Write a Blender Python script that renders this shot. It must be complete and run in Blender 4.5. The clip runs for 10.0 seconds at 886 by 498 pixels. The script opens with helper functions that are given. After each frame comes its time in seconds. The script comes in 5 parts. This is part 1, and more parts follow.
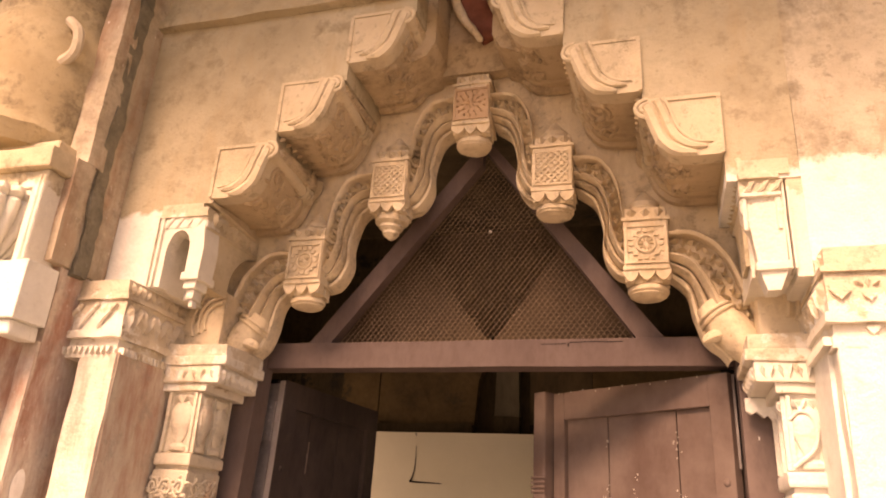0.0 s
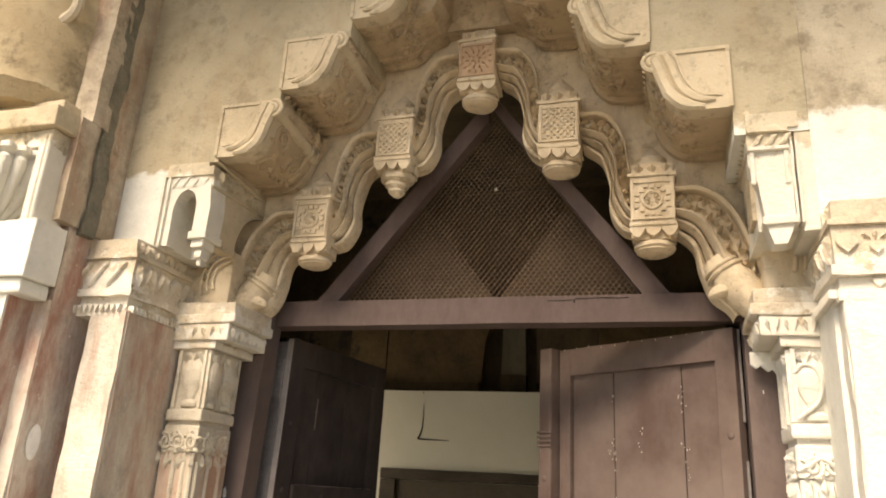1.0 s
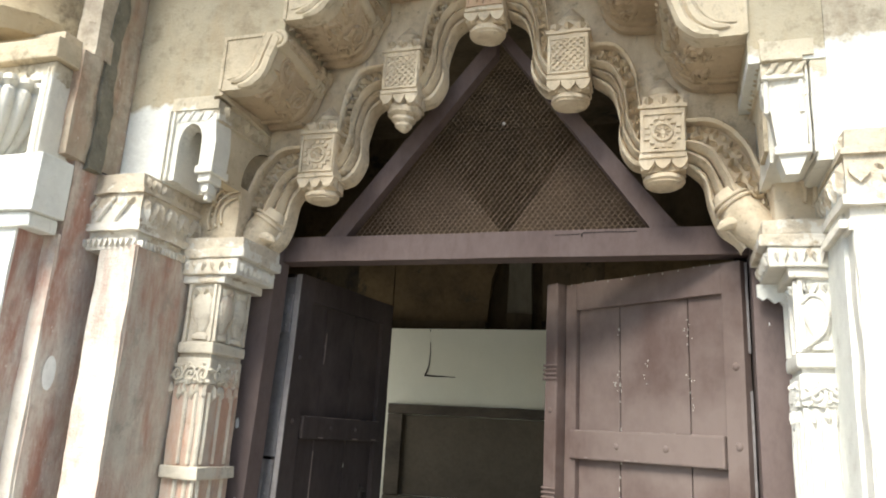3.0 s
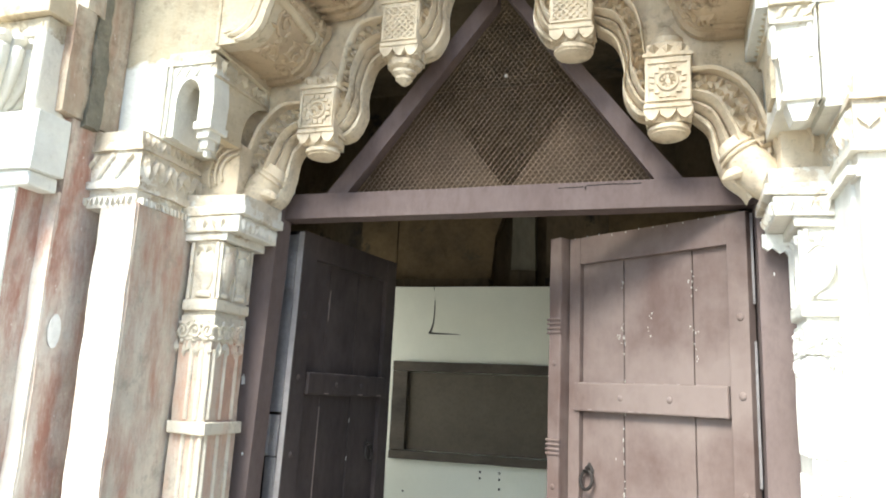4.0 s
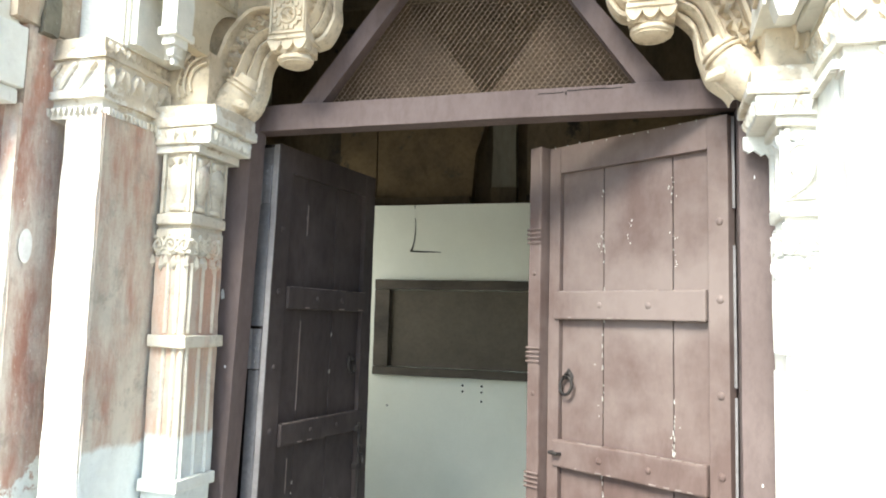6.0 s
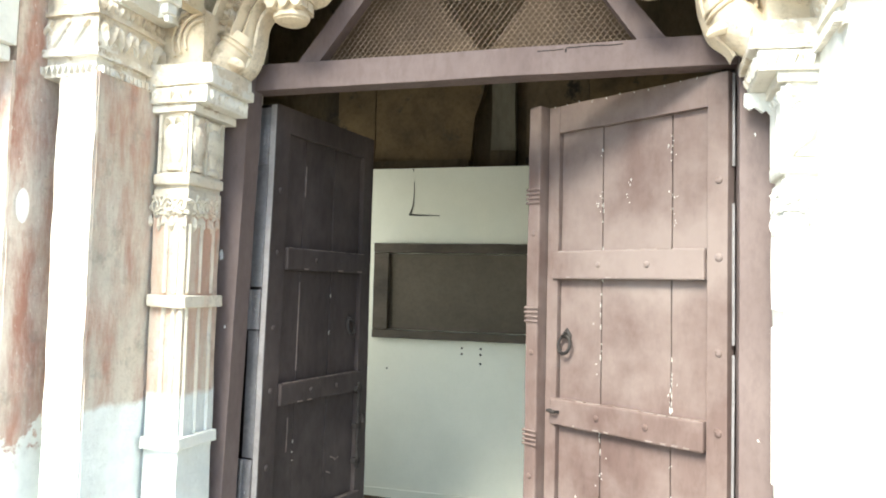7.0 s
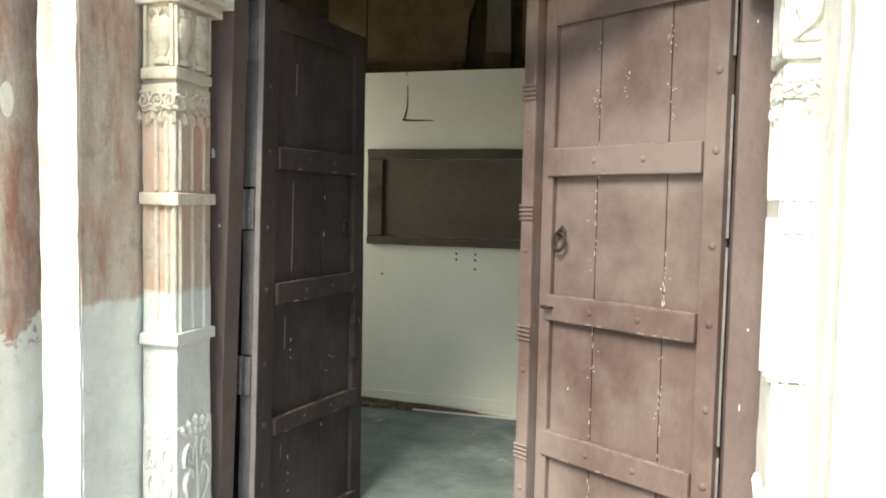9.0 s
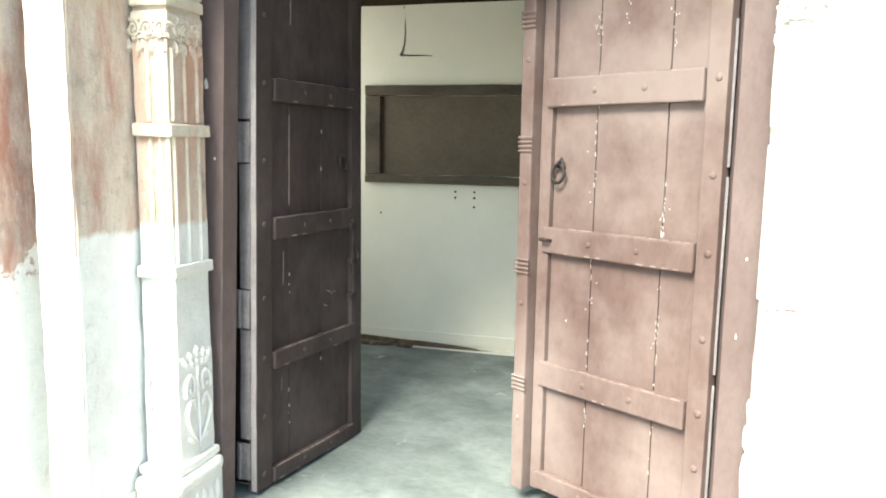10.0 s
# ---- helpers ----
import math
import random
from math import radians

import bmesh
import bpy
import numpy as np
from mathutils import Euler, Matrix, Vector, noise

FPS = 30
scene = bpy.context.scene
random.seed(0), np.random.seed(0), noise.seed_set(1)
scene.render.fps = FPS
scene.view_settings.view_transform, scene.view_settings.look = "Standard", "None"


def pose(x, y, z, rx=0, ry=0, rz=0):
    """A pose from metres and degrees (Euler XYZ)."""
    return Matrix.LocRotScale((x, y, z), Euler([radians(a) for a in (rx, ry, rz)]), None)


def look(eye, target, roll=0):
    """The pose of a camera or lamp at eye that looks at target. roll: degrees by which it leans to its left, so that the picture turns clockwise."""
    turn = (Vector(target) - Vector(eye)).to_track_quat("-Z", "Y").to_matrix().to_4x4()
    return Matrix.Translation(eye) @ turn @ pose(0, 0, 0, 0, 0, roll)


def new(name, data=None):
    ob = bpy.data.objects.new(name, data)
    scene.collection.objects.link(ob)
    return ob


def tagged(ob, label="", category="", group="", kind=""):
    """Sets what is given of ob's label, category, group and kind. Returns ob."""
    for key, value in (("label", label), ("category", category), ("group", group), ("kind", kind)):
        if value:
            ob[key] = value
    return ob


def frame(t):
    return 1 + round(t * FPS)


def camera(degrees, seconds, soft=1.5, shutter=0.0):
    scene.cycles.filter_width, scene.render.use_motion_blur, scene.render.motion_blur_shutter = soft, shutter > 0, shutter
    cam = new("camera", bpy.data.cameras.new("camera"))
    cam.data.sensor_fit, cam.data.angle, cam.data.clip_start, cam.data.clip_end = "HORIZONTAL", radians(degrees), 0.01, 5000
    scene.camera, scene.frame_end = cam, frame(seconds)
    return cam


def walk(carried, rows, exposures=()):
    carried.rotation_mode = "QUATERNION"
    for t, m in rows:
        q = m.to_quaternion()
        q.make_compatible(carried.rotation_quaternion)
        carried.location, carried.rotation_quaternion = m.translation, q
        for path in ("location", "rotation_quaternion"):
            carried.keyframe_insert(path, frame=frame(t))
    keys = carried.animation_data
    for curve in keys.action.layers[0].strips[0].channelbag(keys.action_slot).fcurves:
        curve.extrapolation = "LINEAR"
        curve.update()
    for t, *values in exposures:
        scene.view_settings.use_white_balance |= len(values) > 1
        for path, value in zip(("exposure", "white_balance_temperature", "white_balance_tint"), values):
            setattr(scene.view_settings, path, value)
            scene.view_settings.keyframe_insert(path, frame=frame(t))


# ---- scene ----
cam = camera(62.3, 10.0, soft=1.9)

PATH = [
    (0, (0.644, -2.538, 1.641), (0.095, -0.761, 2.377), 3.5),
    (0.5, (0.642, -2.536, 1.626), (0.074, -0.744, 2.309), 3.4),
    (1, (0.646, -2.533, 1.621), (0.075, -0.727, 2.262), 3.3),
    (1.5, (0.642, -2.534, 1.609), (0.084, -0.711, 2.216), 3.2),
    (2, (0.643, -2.533, 1.601), (0.084, -0.702, 2.178), 3.3),
    (2.5, (0.639, -2.529, 1.595), (0.064, -0.691, 2.134), 3.4),
    (4, (0.634, -2.502, 1.568), (0.033, -0.635, 1.96), 2.6),
    (4.5, (0.633, -2.488, 1.555), (0.06, -0.6, 1.887), 2.5),
    (5, (0.629, -2.472, 1.54), (0.061, -0.574, 1.811), 2.2),
    (6.5, (0.637, -2.461, 1.505), (0.085, -0.545, 1.662), 1.3),
    (7, (0.636, -2.457, 1.49), (0.082, -0.538, 1.596), 1.4),
    (7.5, (0.636, -2.454, 1.473), (0.097, -0.529, 1.53), 1.4),
    (8, (0.633, -2.451, 1.459), (0.093, -0.525, 1.466), 1.3),
    (8.5, (0.637, -2.452, 1.442), (0.089, -0.529, 1.394), 1.2),
    (9, (0.631, -2.447, 1.42), (0.098, -0.524, 1.299), 1.1),
    (9.5, (0.636, -2.441, 1.397), (0.098, -0.524, 1.208), 1.2),
    (10, (0.635, -2.433, 1.374), (0.108, -0.522, 1.103), 0.9),
]
EXPOSURES = [(0.0, 1.12, 14000, 47), (0.5, 0.95, 10900, 21), (1.0, 0.85, 8600, 15), (1.5, 0.80, 7600, 12), (2.5, 0.90, 6750, 8), (4.0, 1.80, 6200, 4), (4.5, 2.03, 6150, 3), (5.0, 1.84, 6150, 4),
             (6.5, 2.05, 6200, 2), (7.0, 2.18, 6300, 2), (7.5, 2.15, 6350, 3), (8.5, 1.64, 6650, 3), (9.0, 1.42, 6900, 3), (9.5, 1.80, 6750, 3), (10.0, 2.18, 6600, 3)]
walk(cam, [(t, look(eye, target, roll)) for t, eye, target, roll in PATH], EXPOSURES)

# ---- world, sun and added room fill ----
world = bpy.data.worlds.new("sky")
scene.world = world
world.use_nodes = True
wn, wl = world.node_tree.nodes, world.node_tree.links
sky = wn.new("ShaderNodeTexSky")
sky.sky_type, sky.sun_disc = "NISHITA", False
sky.sun_elevation, sky.sun_rotation = radians(50), radians(197)
wn["Background"].inputs["Strength"].default_value = 0.115
wl.new(sky.outputs[0], wn["Background"].inputs["Color"])
sun = new("sun", bpy.data.lights.new("sun", "SUN"))
sun.data.energy, sun.data.angle, sun.data.color = 4.2, radians(32), (1.0, 0.95, 0.86)
sun.matrix_world = look((-1.7, -5.5, 7.3), (0, 0, 0.5))
# Fill lamp added to brighten the room; no such source is known.
room_fill = new("added_room_fill", bpy.data.lights.new("added_room_fill", "AREA"))
room_fill.data.shape, room_fill.data.size, room_fill.data.size_y, room_fill.data.energy = "RECTANGLE", 1.1, 1.3, 7.0
room_fill.data.color = (1.0, 0.97, 0.9)
room_fill.matrix_world = look((-2.28, 1.55, 1.6), (0.0, 1.6, 1.2))


# ---- materials ----
def nodes_of(name):
    m = bpy.data.materials.new(name)
    m.use_nodes = True
    return m, m.node_tree.nodes, m.node_tree.links, m.node_tree.nodes["Principled BSDF"]


def noise_at(n, l, co, scale, detail=6.0, rough=0.6, stretch=None):
    t = n.new("ShaderNodeTexNoise")
    t.inputs["Scale"].default_value, t.inputs["Detail"].default_value, t.inputs["Roughness"].default_value = scale, detail, rough
    if stretch:
        mp = n.new("ShaderNodeMapping")
        mp.inputs["Scale"].default_value = stretch
        l.new(co, mp.inputs["Vector"])
        co = mp.outputs[0]
    l.new(co, t.inputs["Vector"])
    return t.outputs["Fac"]


def ramp(n, l, fac, a, b):
    r = n.new("ShaderNodeMapRange")
    r.inputs["From Min"].default_value, r.inputs["From Max"].default_value = a, b
    r.clamp = True
    l.new(fac, r.inputs["Value"])
    return r.outputs[0]


def blend(n, l, fac, a, b):
    m = n.new("ShaderNodeMix")
    m.data_type = "RGBA"
    for key, v in ((6, a), (7, b)):
        if isinstance(v, tuple):
            m.inputs[key].default_value = (*v, 1)
        else:
            l.new(v, m.inputs[key])
    if isinstance(fac, float):
        m.inputs[0].default_value = fac
    else:
        l.new(fac, m.inputs[0])
    return m.outputs[2]


def maths(n, l, op, a, b):
    m = n.new("ShaderNodeMath")
    m.operation = op
    for i, v in enumerate((a, b)):
        if isinstance(v, (int, float)):
            m.inputs[i].default_value = v
        else:
            l.new(v, m.inputs[i])
    return m.outputs[0]


def relief(n, l, p, height, strength, distance=0.004):
    b = n.new("ShaderNodeBump")
    b.inputs["Strength"].default_value, b.inputs["Distance"].default_value = strength, distance
    l.new(height, b.inputs["Height"])
    l.new(b.outputs[0], p.inputs["Normal"])


def plain(name, dark, light, grain=40.0, blotch=4.0, rough=0.8, bump=0.35, metal=0.0, spots=None, streak=None, dust=None, speck=0.35):
    """A surface with blotches, grain and a few stains."""
    m, n, l, p = nodes_of(name)
    co = n.new("ShaderNodeNewGeometry").outputs["Position"]
    big = noise_at(n, l, co, blotch, 5, 0.6, streak)
    fine = noise_at(n, l, co, grain, 6, 0.7, streak)
    c = blend(n, l, ramp(n, l, big, 0.3, 0.7), dark, light)
    c = blend(n, l, maths(n, l, "MULTIPLY", ramp(n, l, fine, 0.45, 0.75), speck), c, tuple(v * 0.6 for v in dark))
    if dust:
        veil = maths(n, l, "MULTIPLY", ramp(n, l, noise_at(n, l, co, dust[1], 7, 0.62), dust[2], dust[2] + 0.22), dust[3])
        c = blend(n, l, veil, c, dust[0])
    if spots:
        where = ramp(n, l, noise_at(n, l, co, spots[1], 8, 0.75), spots[2], spots[2] + 0.06)
        c = blend(n, l, where, c, spots[0])
    l.new(c, p.inputs["Base Color"])
    l.new(ramp(n, l, fine, -0.6 / max(rough, 0.1), 1.6 - rough), p.inputs["Roughness"])
    p.inputs["Roughness"].default_value, p.inputs["Metallic"].default_value = rough, metal
    p.inputs["Specular IOR Level"].default_value = 0.35
    relief(n, l, p, fine, bump)
    return m


def masonry(name, dark, light, white, line, soft, red=None, red_at=0.5, grime=(0.16, 0.13, 0.09), dirt=0.4, flakes=0.0):
    """Old plaster: whitewash up to a ragged line, worn ochre paint, rain streaks and grime."""
    m, n, l, p = nodes_of(name)
    geo = n.new("ShaderNodeNewGeometry").outputs["Position"]
    sep = n.new("ShaderNodeSeparateXYZ")
    l.new(geo, sep.inputs[0])
    big = noise_at(n, l, geo, 3.0, 6, 0.6)
    mid = noise_at(n, l, geo, 13.0, 8, 0.7)
    fine = noise_at(n, l, geo, 75.0, 6, 0.7)
    drip = noise_at(n, l, geo, 5.0, 8, 0.7, (1.6, 1.6, 0.42))
    c = blend(n, l, ramp(n, l, big, 0.32, 0.68), dark, light)
    c = blend(n, l, maths(n, l, "MULTIPLY", ramp(n, l, mid, 0.52, 0.72), 0.55), c, tuple(0.72 * v for v in dark))
    if red:
        c = blend(n, l, ramp(n, l, drip, red_at - 0.05, red_at + 0.15), c, red)
    c = blend(n, l, maths(n, l, "MULTIPLY", ramp(n, l, noise_at(n, l, geo, 6.5, 9, 0.78), 0.54, 0.72), 0.75), c, grime)
    if flakes:
        flake = ramp(n, l, noise_at(n, l, geo, 42.0, 5, 0.7, (1.3, 1.3, 0.7)), 0.64, 0.70)
        c = blend(n, l, maths(n, l, "MULTIPLY", flake, flakes), c, (0.78, 0.74, 0.66))
    edge = maths(n, l, "ADD", sep.outputs[2], maths(n, l, "MULTIPLY", maths(n, l, "SUBTRACT", mid, 0.5), soft))
    edge = maths(n, l, "ADD", edge, maths(n, l, "MULTIPLY", maths(n, l, "SUBTRACT", big, 0.5), soft))
    wash = ramp(n, l, edge, line + 0.010, line - 0.010)
    wash = maths(n, l, "MULTIPLY", wash, ramp(n, l, mid, 0.95, 0.60))
    chalk = blend(n, l, ramp(n, l, mid, 0.35, 0.7), white, tuple(v * 0.86 for v in white))
    chalk = blend(n, l, maths(n, l, "MULTIPLY", ramp(n, l, drip, 0.55, 0.72), 0.14), chalk, (0.50, 0.47, 0.38))
    c = blend(n, l, wash, c, chalk)
    soot = maths(n, l, "MULTIPLY", ramp(n, l, noise_at(n, l, geo, 4.2, 10, 0.74), 0.50, 0.76), dirt)
    soot = maths(n, l, "MULTIPLY", soot, ramp(n, l, wash, 1.5, 0.0))
    c = blend(n, l, soot, c, grime)
    pits = maths(n, l, "MULTIPLY", ramp(n, l, noise_at(n, l, geo, 38.0, 4, 0.6), 0.63, 0.72), 0.45)
    pits = maths(n, l, "MULTIPLY", pits, ramp(n, l, wash, 1.6, 0.0))
    c = blend(n, l, pits, c, grime)
    l.new(c, p.inputs["Base Color"])
    p.inputs["Roughness"].default_value = 0.88
    p.inputs["Specular IOR Level"].default_value = 0.25
    relief(n, l, p, maths(n, l, "ADD", fine, maths(n, l, "MULTIPLY", mid, 2.0)), 0.8, 0.006)
    return m


WHITE = (0.78, 0.78, 0.72)
# The wall plaster turns paler below z 2.70.
M_WALL = masonry("aged_plaster", (0.40, 0.34, 0.24), (0.53, 0.47, 0.35), (0.82, 0.82, 0.77), 2.70, 0.10, (0.45, 0.36, 0.24), 0.56, (0.25, 0.205, 0.14), 0.65)
M_PITTED = masonry("pitted_plaster", (0.42, 0.36, 0.27), (0.60, 0.54, 0.43), (0.82, 0.82, 0.77), 2.72, 0.12, (0.38, 0.30, 0.20), 0.54, (0.17, 0.135, 0.09), 0.95)
M_STONE = masonry("carved_sandstone", (0.56, 0.45, 0.315), (0.77, 0.66, 0.50), (0.68, 0.62, 0.48), -9, 0.1, (0.79, 0.69, 0.54), 0.55, (0.17, 0.125, 0.08), 0.6)
M_CAP = masonry("washed_capital_stone", (0.56, 0.48, 0.37), (0.70, 0.62, 0.50), (0.78, 0.74, 0.66), 2.22, 0.9, None, 0.5, (0.22, 0.16, 0.105), 0.95)
M_RED = masonry("worn_ochre_plaster", (0.56, 0.51, 0.43), (0.68, 0.62, 0.53), (0.84, 0.87, 0.84), 1.08, 0.045, (0.43, 0.255, 0.195), 0.49, (0.30, 0.295, 0.25), 0.55)
M_BULB = masonry("stained_column_plaster", (0.42, 0.33, 0.21), (0.58, 0.49, 0.34), WHITE, -9, 0.1, None, 0.5, (0.12, 0.09, 0.06), 0.95)
M_UPSTEP = masonry("rain_stained_brown_plaster", (0.40, 0.33, 0.25), (0.60, 0.53, 0.43), WHITE, -9, 0.1, (0.40, 0.255, 0.18), 0.50, (0.17, 0.135, 0.10), 0.9, 0.9)
M_PIER = masonry("red_brown_plaster", (0.56, 0.49, 0.42), (0.72, 0.67, 0.60), (0.82, 0.83, 0.79), 0.98, 0.4, (0.40, 0.215, 0.165), 0.46, (0.30, 0.265, 0.225), 0.45, 0.85)
M_FRONT = masonry("pale_ochre_plaster", (0.64, 0.57, 0.49), (0.76, 0.71, 0.63), (0.82, 0.81, 0.77), 1.02, 0.5, (0.48, 0.28, 0.215), 0.53, (0.42, 0.35, 0.29), 0.35, 0.7)
M_WASH = masonry("whitewash", (0.55, 0.48, 0.38), (0.66, 0.60, 0.50), (0.82, 0.82, 0.77), 9, 0.3, (0.56, 0.42, 0.30), 0.62)
M_NICHE = plain("red_niche_paint", (0.17, 0.055, 0.035), (0.30, 0.10, 0.065), 30, 9, 0.9)
M_MOSS = masonry("damp_dark_plaster", (0.13, 0.12, 0.095), (0.30, 0.275, 0.215), WHITE, -9, 0.1, None, 0.5, (0.07, 0.07, 0.055), 0.9, 0.3)
M_DOOR = plain("brown_door_paint", (0.086, 0.052, 0.044), (0.134, 0.092, 0.080), 30, 2.6, 0.42, 0.2, 0.0,
               ((0.28, 0.225, 0.195), 15.0, 0.73), (1.0, 1.0, 0.4), ((0.225, 0.178, 0.16), 1.6, 0.40, 0.7))
M_FRAME = plain("brown_frame_paint", (0.092, 0.062, 0.057), (0.134, 0.098, 0.091), 36, 4.0, 0.45, 0.25, 0.0,
                ((0.30, 0.26, 0.23), 21.0, 0.75), (1.0, 1.0, 0.5))
M_POST = plain("dusty_brown_post_paint", (0.120, 0.086, 0.079), (0.172, 0.130, 0.121), 36, 3.0, 0.5, 0.25, 0.0,
               ((0.30, 0.26, 0.23), 21.0, 0.75), (1.0, 1.0, 0.5))
# Darker copy of the door paint: the left leaf's shade is put into it.
M_DOOR_SHADE = plain("shaded_brown_door_paint", (0.032, 0.0235, 0.022), (0.058, 0.043, 0.040), 30, 2.6, 0.42, 0.2, 0.0,
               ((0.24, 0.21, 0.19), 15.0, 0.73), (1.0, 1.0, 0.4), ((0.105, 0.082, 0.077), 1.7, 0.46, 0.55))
M_GAP = plain("dark_joint", (0.012, 0.009, 0.008), (0.03, 0.022, 0.018), 30, 6, 0.9)
M_PUTTY = plain("chipped_putty", (0.34, 0.31, 0.28), (0.58, 0.55, 0.50), 80, 20, 0.9)
M_CHIP = plain("chipped_pale_edge", (0.15, 0.115, 0.10), (0.25, 0.20, 0.18), 80, 20, 0.8)
M_IRON = plain("dark_iron", (0.03, 0.026, 0.025), (0.07, 0.06, 0.055), 90, 15, 0.5, 0.3, 0.7)
M_HINGE = plain("painted_hinge_metal", (0.17, 0.155, 0.155), (0.27, 0.25, 0.25), 60, 9, 0.5, 0.2, 0.2)
M_EDGE = plain("worn_pale_brown_edge", (0.28, 0.25, 0.24), (0.40, 0.365, 0.35), 60, 9, 0.6, 0.2)
M_WIRE = plain("rusty_wire", (0.16, 0.108, 0.072), (0.26, 0.185, 0.13), 90, 20, 0.7, 0.2, 0.0)
M_ROOM = plain("room_whitewash", (0.66, 0.64, 0.53), (0.74, 0.72, 0.61), 55, 1.6, 0.8, 0.06, 0.0, ((0.56, 0.56, 0.48), 3.0, 0.70), None, ((0.60, 0.60, 0.52), 1.3, 0.5, 0.4), 0.07)
# Dark blotched brown, also used on the ceiling and the inner doorway face.
M_UPPER = plain("blotched_dark_brown_plaster", (0.045, 0.033, 0.020), (0.155, 0.110, 0.064), 28, 2.6, 0.9, 0.4, 0.0, ((0.03, 0.024, 0.018), 2.4, 0.58), (1, 1, 0.5))
M_STRIP = plain("stained_brown_plaster", (0.085, 0.058, 0.030), (0.19, 0.128, 0.062), 28, 3.2, 0.9, 0.4, 0.0, ((0.07, 0.055, 0.035), 3.4, 0.56))
M_GREYPIER = plain("mottled_grey_plaster", (0.10, 0.09, 0.068), (0.19, 0.165, 0.12), 28, 4, 0.9, 0.4, 0.0, ((0.06, 0.05, 0.035), 4.0, 0.60), (1, 1, 0.4))
M_BOARD = plain("dusty_dark_board", (0.075, 0.058, 0.040), (0.115, 0.092, 0.064), 45, 3, 0.5, 0.1)
M_BFRAME = plain("weathered_dark_wood", (0.045, 0.035, 0.025), (0.10, 0.078, 0.056), 50, 7, 0.65, 0.4, 0.0, ((0.3, 0.27, 0.21), 16, 0.72), (0.4, 1, 1))
M_FLOOR = plain("cement_floor", (0.085, 0.105, 0.10), (0.17, 0.195, 0.185), 26, 2.4, 0.36, 0.12, 0.0, ((0.34, 0.37, 0.36), 4.2, 0.62), (1.0, 1.7, 1.0), ((0.36, 0.41, 0.40), 2.4, 0.48, 0.32))
M_CHALK = plain("bright_white", (0.78, 0.78, 0.76), (0.84, 0.84, 0.82), 60, 20, 0.7)
M_DIRT = plain("crumbled_plaster", (0.06, 0.045, 0.03), (0.17, 0.13, 0.09), 60, 18, 0.95, 0.7)
M_GROUND = plain("courtyard_stone", (0.17, 0.155, 0.13), (0.25, 0.23, 0.195), 20, 2, 0.9)
M_TRI = plain("dusty_brown_board", (0.062, 0.040, 0.022), (0.11, 0.072, 0.042), 40, 4, 0.8)


# ---- mesh helpers ----
def box(bm, x0, x1, y0, y1, z0, z1, cut=None, bevel=0.0):
    """A box; cut: length of its pieces along the long sides, so that its edges can be worn."""
    a, b = (min(x0, x1), min(y0, y1), min(z0, z1)), (max(x0, x1), max(y0, y1), max(z0, z1))
    t = bmesh.new()
    bmesh.ops.create_cube(t, size=1.0)
    for v in t.verts:
        v.co = Vector([a[i] + (v.co[i] + 0.5) * (b[i] - a[i]) for i in range(3)])
    if bevel:
        bmesh.ops.bevel(t, geom=t.edges[:], offset=bevel, segments=2, affect="EDGES", profile=0.6)
    if cut:
        for i in range(3):
            at = a[i] + cut
            while at < b[i] - cut * 0.3:
                no = Vector([1.0 if j == i else 0.0 for j in range(3)])
                bmesh.ops.bisect_plane(t, geom=t.verts[:] + t.edges[:] + t.faces[:], plane_co=no * at, plane_no=no)
                at += cut
    pour(bm, t)


def pour(bm, t, m=None):
    """Add the mesh t to bm, and free it."""
    if m is not None:
        t.transform(m)
    seat = {v: bm.verts.new(v.co) for v in t.verts}
    for f in t.faces:
        bm.faces.new([seat[v] for v in f.verts])
    t.free()


def worn(bm, amount, scale=9.0):
    """Shift the corners a little, as hand-laid plaster and worn stone have them."""
    for v in bm.verts:
        v.co += noise.noise_vector(v.co * scale) * amount
    return bm


def prism(bm, outline, y0, y1):
    """An outline in x and z, pushed from y0 to y1."""
    a = [bm.verts.new((x, y0, z)) for x, z in outline]
    b = [bm.verts.new((x, y1, z)) for x, z in outline]
    for f in (bm.faces.new(a), bm.faces.new(b[::-1])):
        f.normal_update()
    for i in range(len(a)):
        j = (i + 1) % len(a)
        bm.faces.new((a[i], b[i], b[j], a[j]))


def tube(bm, path, r, sides=8, close=False):
    """A round bar along a path; r: its radius, or one for each point."""
    path = [Vector(p) for p in path]
    rs = r if isinstance(r, (list, tuple)) else [r] * len(path)
    rings = []
    up = Vector((0.13, 0.91, 0.37)).normalized()
    for i, p in enumerate(path):
        d = (path[min(i + 1, len(path) - 1)] - path[max(i - 1, 0)])
        if close:
            d = path[(i + 1) % len(path)] - path[i - 1]
        d.normalize()
        u = up.cross(d)
        if u.length < 0.05:
            u = Vector((1, 0, 0)).cross(d)
        u.normalize()
        w = d.cross(u)
        rings.append([bm.verts.new(p + (u * math.cos(k * math.tau / sides) + w * math.sin(k * math.tau / sides)) * rs[i]) for k in range(sides)])
    for i in range(len(rings) if close else len(rings) - 1):
        a, b = rings[i], rings[(i + 1) % len(rings)]
        for k in range(sides):
            bm.faces.new((a[k], a[(k + 1) % sides], b[(k + 1) % sides], b[k]))
    if not close:
        bm.faces.new(rings[0][::-1])
        bm.faces.new(rings[-1])


